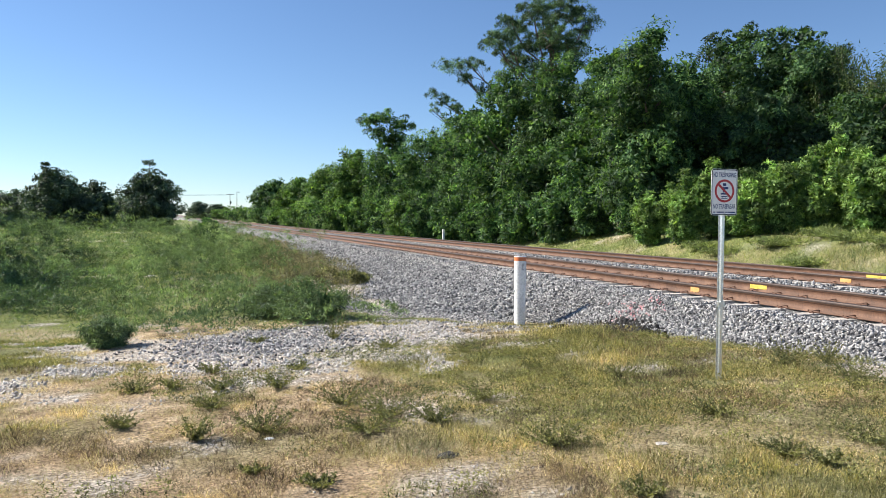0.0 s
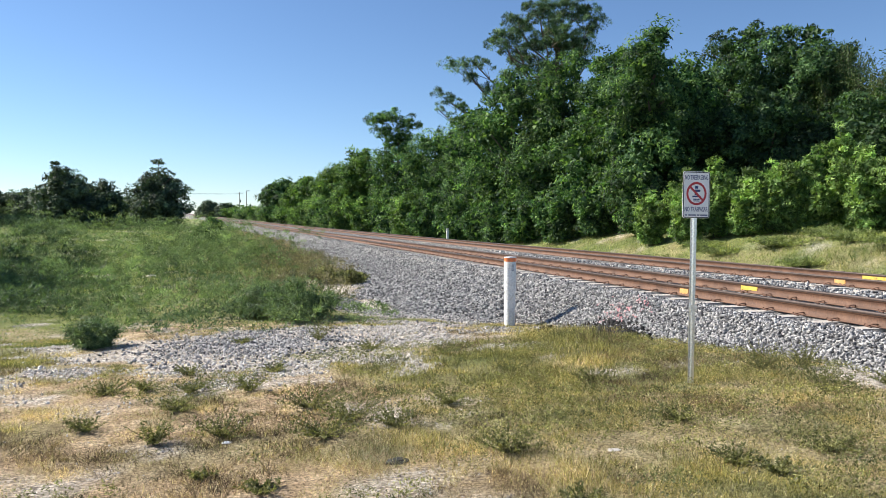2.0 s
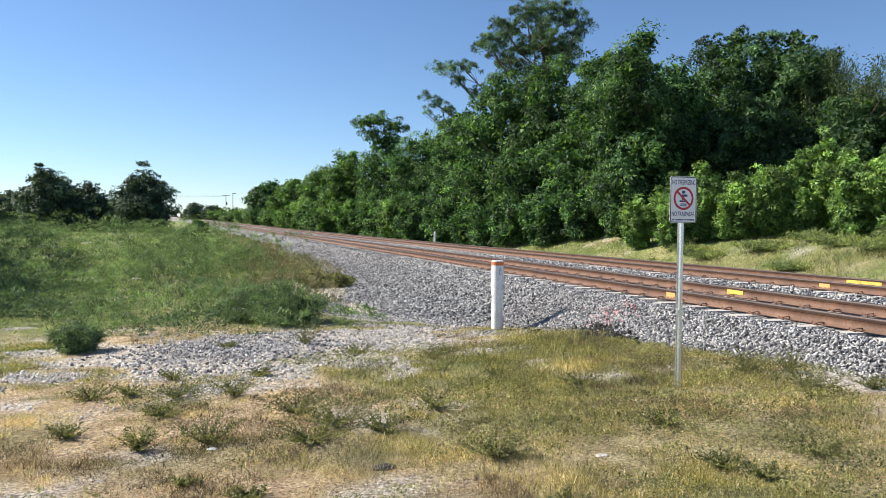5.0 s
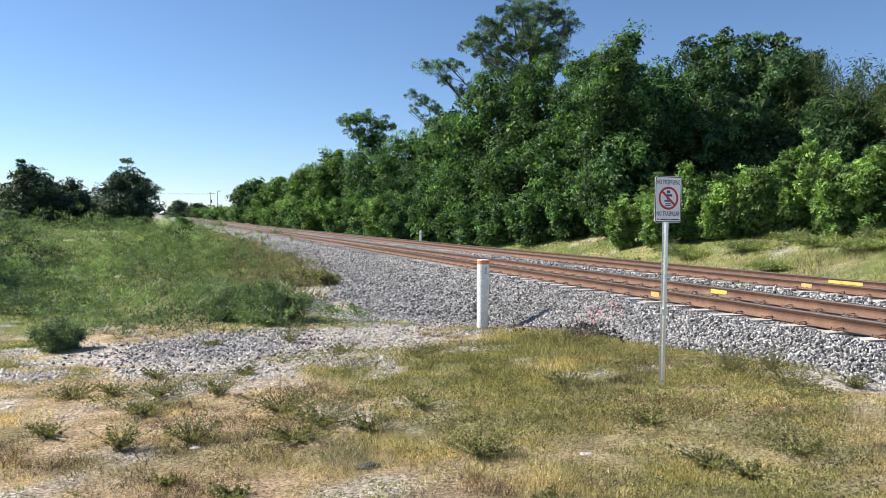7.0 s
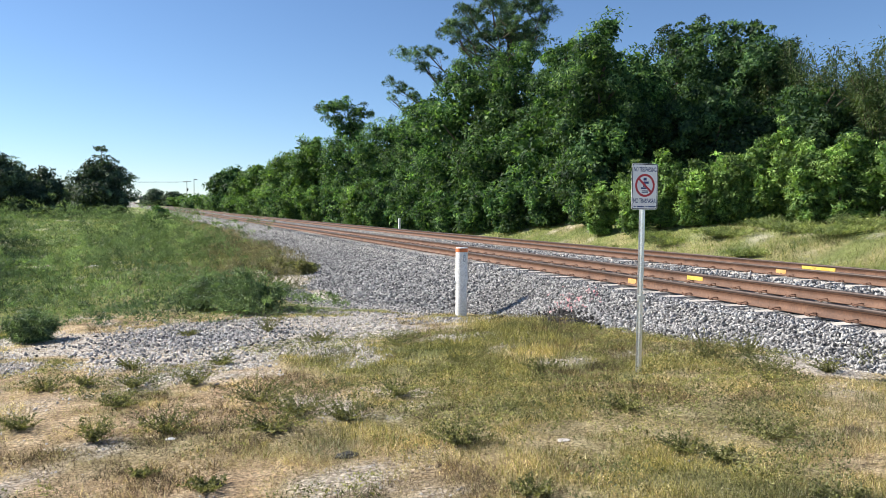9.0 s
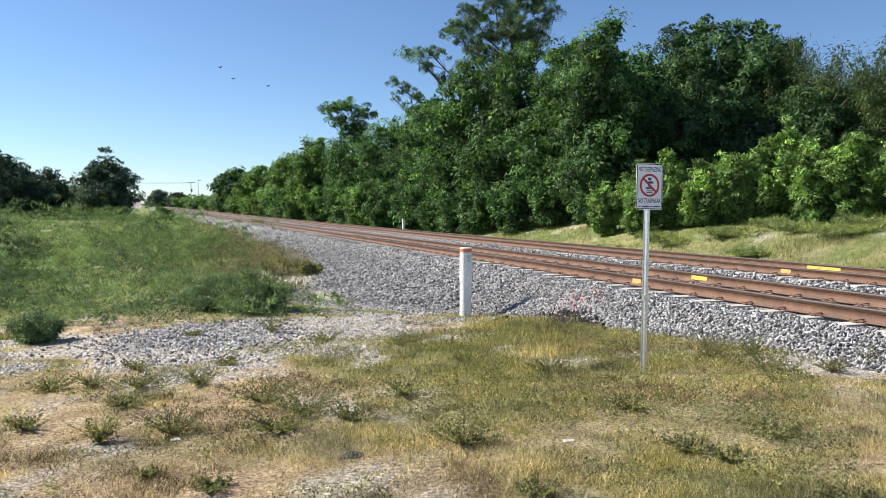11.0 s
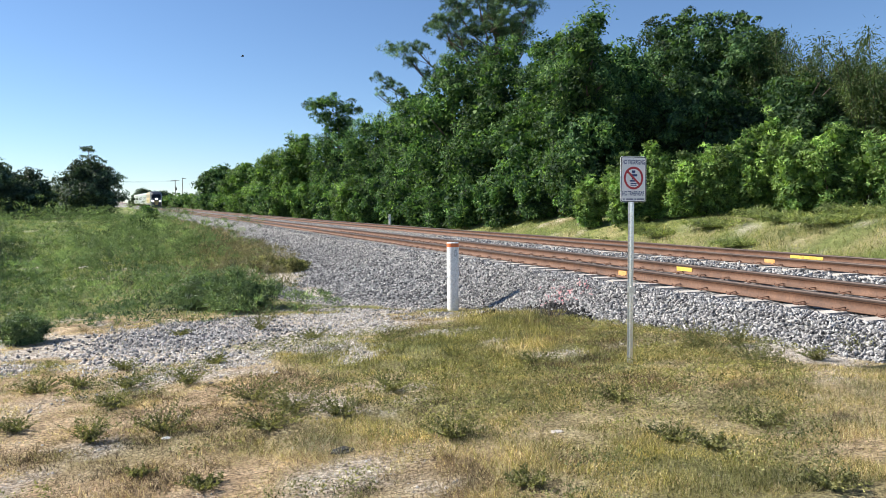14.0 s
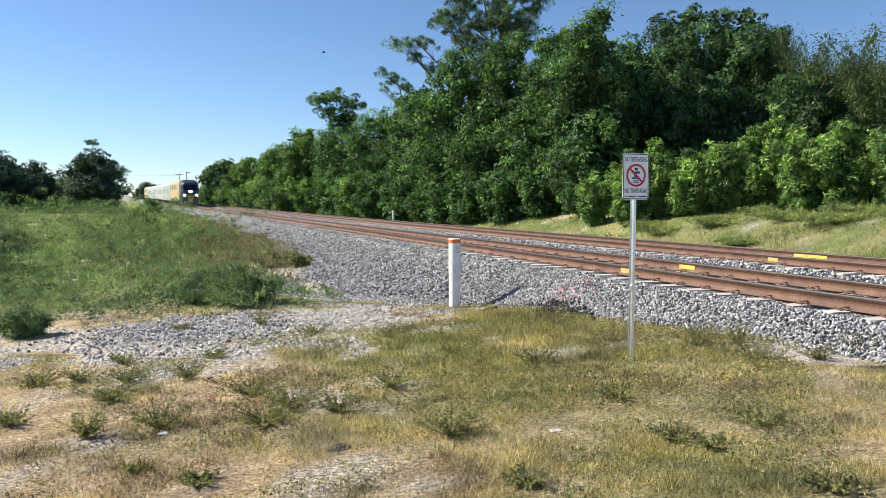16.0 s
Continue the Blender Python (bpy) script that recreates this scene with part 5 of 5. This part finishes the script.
# paint on the rails
for rails, k, x, y0, y1, m in ((rails_near, 1, 0.755 - 0.014, 11.15, 11.6, M_YELLOW), (rails_near, 0, -0.755 - 0.014, 11.07, 11.32, M_ORANGEP), (rails_far, 0, 4.56 - .755 - .014, 12.22, 12.51, M_ORANGEP), (rails_far, 1, 4.56 + .755 - .014, 12.33, 13.26, M_YELLOW)):
    paint_mark(rails[k], 8.63 + x, y0, y1, 0.5 - 0.165, 0.5 - 0.03, m)


# ---- poles and wires far off ----
def utility_pole(x, y, top, arm, label, lamp=False):
    g = float(ground_z(x, y))
    th = empty("utility_pole", x, y, g)
    tagged(th, label, "pole", "poles along the road")
    H = top - g
    bm = bmesh.new()
    cyl(bm, .2, .13, -0.2, H, 10)
    part("pole", bm, M_WOODPOLE, th)
    bm = bmesh.new()
    if lamp:
        box(bm, -.2, 1.4, -.2, .2, H - .15, H + .12, .04)
        part("lamp_head", bm, M_WOODPOLE, th)
    else:
        box(bm, -arm, arm, -.08, .08, H - .5, H - .3, .02)
        part("crossarm", bm, M_WOODPOLE, th)
        bm = bmesh.new()
        cyl(bm, .28, .28, H - 4.6, H - 3.4, 10, (.35, 0))
        part("transformer", bm, M_BOGIE, th)


utility_pole(7.2, 350.0, 14.5, 1.7, "wooden utility pole with crossarm far along the line")
utility_pole(10.2, 350.0, 15.2, 0, "tall street lamp pole far along the line", True)
for dz in (0.0, 0.35):
    pts = [(-62 + 69.2 * t, 350 + 20 * (1 - t), 14.1 - dz + 1.0 * (1 - t) - 3.0 * t * (1 - t), 0.022) for t in np.linspace(0, 1, 16)]
    v, f = tubes([pts], 4)
    w = faces_mesh("power_line", v, f, M_WIRE)
    tagged(w, "thin dark power line sagging between poles", "wire", "power lines")


# ---- train ----
def loft(sections, material, name, parent, label=""):
    """sections: (y, half width, z bottom, z roof edge, z top) of a rounded body."""
    V = []
    for y, w, z0, z1, z2 in sections:
        prof = [(-w * .92, z0), (-w, z0 + .25), (-w, z1), (-w * .9, z1 + (z2 - z1) * .55), (-w * .6, z2 - .04), (0, z2), (w * .6, z2 - .04), (w * .9, z1 + (z2 - z1) * .55), (w, z1), (w, z0 + .25), (w * .92, z0)]
        V += [(a, y, b) for a, b in prof]
    k, n = 11, len(sections)
    bm = bmesh.new()
    vs = [bm.verts.new(p) for p in V]
    for i in range(n - 1):
        for j in range(k):
            q = (j + 1) % k
            bm.faces.new((vs[i * k + j], vs[i * k + q], vs[(i + 1) * k + q], vs[(i + 1) * k + j]))
    bm.faces.new(vs[:k])
    bm.faces.new(vs[-k:])
    bmesh.ops.recalc_face_normals(bm, faces=bm.faces)
    return part(name, bm, material, parent, label)


def bogie(parent, y):
    bm = bmesh.new()
    box(bm, -1.15, 1.15, y - 1.6, y + 1.6, .35, .8, .08)
    b = part("bogie", bm, M_BOGIE, parent)
    for dy in (-1.05, 1.05):
        bm = bmesh.new()
        for sx in (-.755, .755):
            bmesh.ops.create_cone(bm, cap_ends=True, segments=18, radius1=.46, radius2=.46, depth=.13, matrix=Matrix.Translation((sx, y + dy, .46)) @ Matrix.Rotation(radians(90), 4, "Y"))
        part("wheelset", bm, M_BOGIE, b)


def panel(parent, name, x, y0, y1, z0, z1, m, label=""):
    bm = bmesh.new()
    s = 1 if x > 0 else -1
    box(bm, min(x, x + s * .02), max(x, x + s * .02), y0, y1, z0, z1, .008)
    return part(name, bm, m, parent, label)


def locomotive(flip):
    th = empty("locomotive")
    tagged(th, "dark-nosed yellow passenger locomotive with lit headlights", "locomotive", "train on the near track")
    s = -1 if not flip else 1
    body = loft([(s * -10.2, 1.5, .75, 3.75, 4.35), (s * 6.9, 1.5, .75, 3.75, 4.35)], M_LOCOY, "body", th, "yellow body")
    nose = loft([(s * 6.9, 1.505, .55, 3.75, 4.36), (s * 8.3, 1.48, .4, 3.6, 4.25), (s * 9.4, 1.38, .3, 2.9, 3.75), (s * 10.1, 1.2, .3, 2.1, 2.7), (s * 10.35, 1.0, .35, 1.5, 1.9)], M_LOCOK, "nose", th, "dark grey streamlined nose")
    bm = bmesh.new()
    q = [(-1.0, 9.62, 3.42), (1.0, 9.62, 3.42), (1.08, 10.1, 2.62), (-1.08, 10.1, 2.62)]
    f = bm.faces.new([bm.verts.new((a, s * b, c)) for a, b, c in q])
    e = bmesh.ops.extrude_face_region(bm, geom=[f])
    bmesh.ops.translate(bm, vec=(0, s * .06, .04), verts=[v for v in e["geom"] if isinstance(v, bmesh.types.BMVert)])
    bmesh.ops.recalc_face_normals(bm, faces=bm.faces)
    part("windscreen", bm, M_GLASS, nose, "dark windscreen")
    bm = bmesh.new()
    q = [(-.75, 10.33, 1.85), (.75, 10.33, 1.85), (.28, 10.45, .75), (-.28, 10.45, .75)]
    f = bm.faces.new([bm.verts.new((a, s * b, c)) for a, b, c in q])
    e = bmesh.ops.extrude_face_region(bm, geom=[f])
    bmesh.ops.translate(bm, vec=(0, s * .05, 0), verts=[v for v in e["geom"] if isinstance(v, bmesh.types.BMVert)])
    bmesh.ops.recalc_face_normals(bm, faces=bm.faces)
    part("nose_panel", bm, M_LOCOY, nose, "yellow wedge on the nose")
    for x, z, r, y in ((-.95, 1.75, .17, 10.25), (.95, 1.75, .17, 10.25), (-.14, 2.35, .13, 10.12), (.14, 2.35, .13, 10.12)):
        bm = bmesh.new()
        bmesh.ops.create_cone(bm, cap_ends=True, segments=14, radius1=r, radius2=r, depth=.16, matrix=Matrix.Translation((x, s * (y + .05), z)) @ Matrix.Rotation(radians(90), 4, "X"))
        part("headlight", bm, M_LAMP if not flip else M_GLASS, nose, "round headlight")
    bm = bmesh.new()
    box(bm, -1.2, 1.2, min(s * 9.6, s * 10.4), max(s * 9.6, s * 10.4), .12, .45, .06)
    part("pilot", bm, M_LOCOK, nose)
    for x in (-1.505, 1.505):
        panel(body, "stripe", x, min(s * -10.1, s * 6.8), max(s * -10.1, s * 6.8), .78, 1.15, M_LOCOK)
        panel(nose, "cab_window", x, min(s * 7.3, s * 8.2), max(s * 7.3, s * 8.2), 2.5, 3.3, M_GLASS)
        for k in range(4):
            panel(body, "grille", x, s * (-8.5 + 3.4 * k) - .9, s * (-8.5 + 3.4 * k) + .9, 2.7, 3.5, M_LOCOK)
    for y in (-6.6, 6.0):
        bogie(th, s * y)
    return th


def coach(colour, label):
    th = empty("passenger_coach")
    tagged(th, label, "train coach", "train on the near track")
    body = loft([(-12.9, 1.45, .75, 3.7, 4.2), (-12.6, 1.5, .7, 3.75, 4.25), (12.6, 1.5, .7, 3.75, 4.25), (12.9, 1.45, .75, 3.7, 4.2)], M_CARW, "body", th, "silver-white body")
    for x in (-1.502, 1.502):
        panel(body, "colour_band", x, -9.5, 9.5, .95, 3.5, colour, "coloured side panel")
        for k in range(9):
            panel(body, "window", x * 1.012, -9.2 + 2.05 * k, -7.65 + 2.05 * k, 2.0, 2.95, M_GLASS)
        for y in (-11.2, 11.2):
            panel(body, "door", x, y - .65, y + .65, 1.05, 3.2, M_CART if colour is M_CARG else M_CARG)
    for y in (-9.2, 9.2):
        bogie(th, y)
    return th


TRAIN = [(locomotive(False), 10.4)]
_back = 20.9
for col, lab in ((M_CARG, "silver passenger coach with pale green side panels"), (M_CART, "silver passenger coach with pale teal side panels"), (M_CARG, "silver passenger coach with pale green side panels"), (M_CART, "silver passenger coach with pale teal side panels")):
    TRAIN.append((coach(col, lab), _back + 13.2))
    _back += 26.4
TRAIN.append((locomotive(True), _back + 10.6))


# ---- birds ----
def bird():
    th = empty("bird")
    tagged(th, "small dark bird gliding high over the trees", "bird", "birds over the line")
    bm = bmesh.new()
    bmesh.ops.create_uvsphere(bm, u_segments=10, v_segments=6, radius=1, matrix=Matrix.Diagonal((.07, .21, .06, 1)))
    bmesh.ops.create_cone(bm, cap_ends=True, segments=6, radius1=.06, radius2=.015, depth=.22, matrix=Matrix.Translation((0, -.26, 0)) @ Matrix.Rotation(radians(90), 4, "X") @ Matrix.Diagonal((1, .3, 1, 1)))
    part("body", bm, M_BIRD, th)
    for s in (-1, 1):
        bm = bmesh.new()
        q = [(0.03, .10, .02), (.28, .13, .10), (.52, -.02, .08), (.26, -.06, .09), (.03, -.10, .02)]
        f = bm.faces.new([bm.verts.new((s * a, b, c)) for a, b, c in q])
        e = bmesh.ops.extrude_face_region(bm, geom=[f])
        bmesh.ops.translate(bm, vec=(0, 0, .015), verts=[v for v in e["geom"] if isinstance(v, bmesh.types.BMVert)])
        bmesh.ops.recalc_face_normals(bm, faces=bm.faces)
        part("wing", bm, M_BIRD, th)
    return th


BIRDS = [bird(), bird(), bird()]
BIRD_ROWS = [
    [(0, -53.0, 59.6, 48.7, -58), (9, -15.0, 83.6, 31.7, -56), (11.5, 7.0, 99.6, 18.7, -53), (12, 6.0, 99.7, 20.2, 27), (12.5, 5.3, 99.7, 20.9, 89), (13, 5.7, 99.7, 21.1, 169), (13.5, 7.9, 99.5, 20.7, 249), (14, 10.6, 99.3, 21.1, 264), (14.5, 13.0, 99.0, 21.4, 263), (15, 15.3, 98.7, 21.2, 261), (15.5, 17.8, 98.3, 21.6, 260), (16, 20.2, 97.8, 21.3, 259)],
    [(0, -49.2, 71.3, 49.4, -58), (9, -11.2, 95.3, 32.4, -56), (11.5, 10.8, 111.3, 19.4, -56), (12, 12.3, 111.2, 19.7, -97), (12.5, 14.5, 110.9, 19.4, -98), (13, 18.0, 110.4, 18.5, -99), (13.5, 22.4, 109.6, 17.3, -101), (14, 25.3, 108.9, 16.9, -27), (16, 37.3, 138.9, 12.9, -22)],
    [(0, -45.8, 71.0, 48.6, -58), (9, -7.8, 95.0, 31.6, -56), (11.5, 14.2, 111.0, 18.6, -52), (12, 13.0, 111.1, 19.4, -100), (12.5, 14.9, 110.8, 19.1, -98), (13, 18.6, 110.3, 18.0, -100), (13.5, 23.6, 109.3, 16.8, -102), (14, 27.3, 108.4, 16.6, -28), (16, 39.3, 138.4, 12.6, -22)],
]


# ---- movement ----
def motions():
    for ob, back in TRAIN:
        rows = []
        for k in range(33):
            t = 0.5 * k
            y = 129.0 + 42.0 * (16.0 - t) + back
            dx = float(track_x(y + 1) - track_x(y - 1)) / 2
            dz = float(rail_z(y + 1) - rail_z(y - 1)) / 2
            rows.append((t, pose(float(track_x(y)), y, float(rail_z(y)), math.degrees(math.atan(dz)), 0, -math.degrees(math.atan(dx)))))
        walk(ob, rows)
    for ob, path in zip(BIRDS, BIRD_ROWS):
        walk(ob, [(t, pose(x, y, z, 0, 0, turn)) for t, x, y, z, turn in path])


motions()
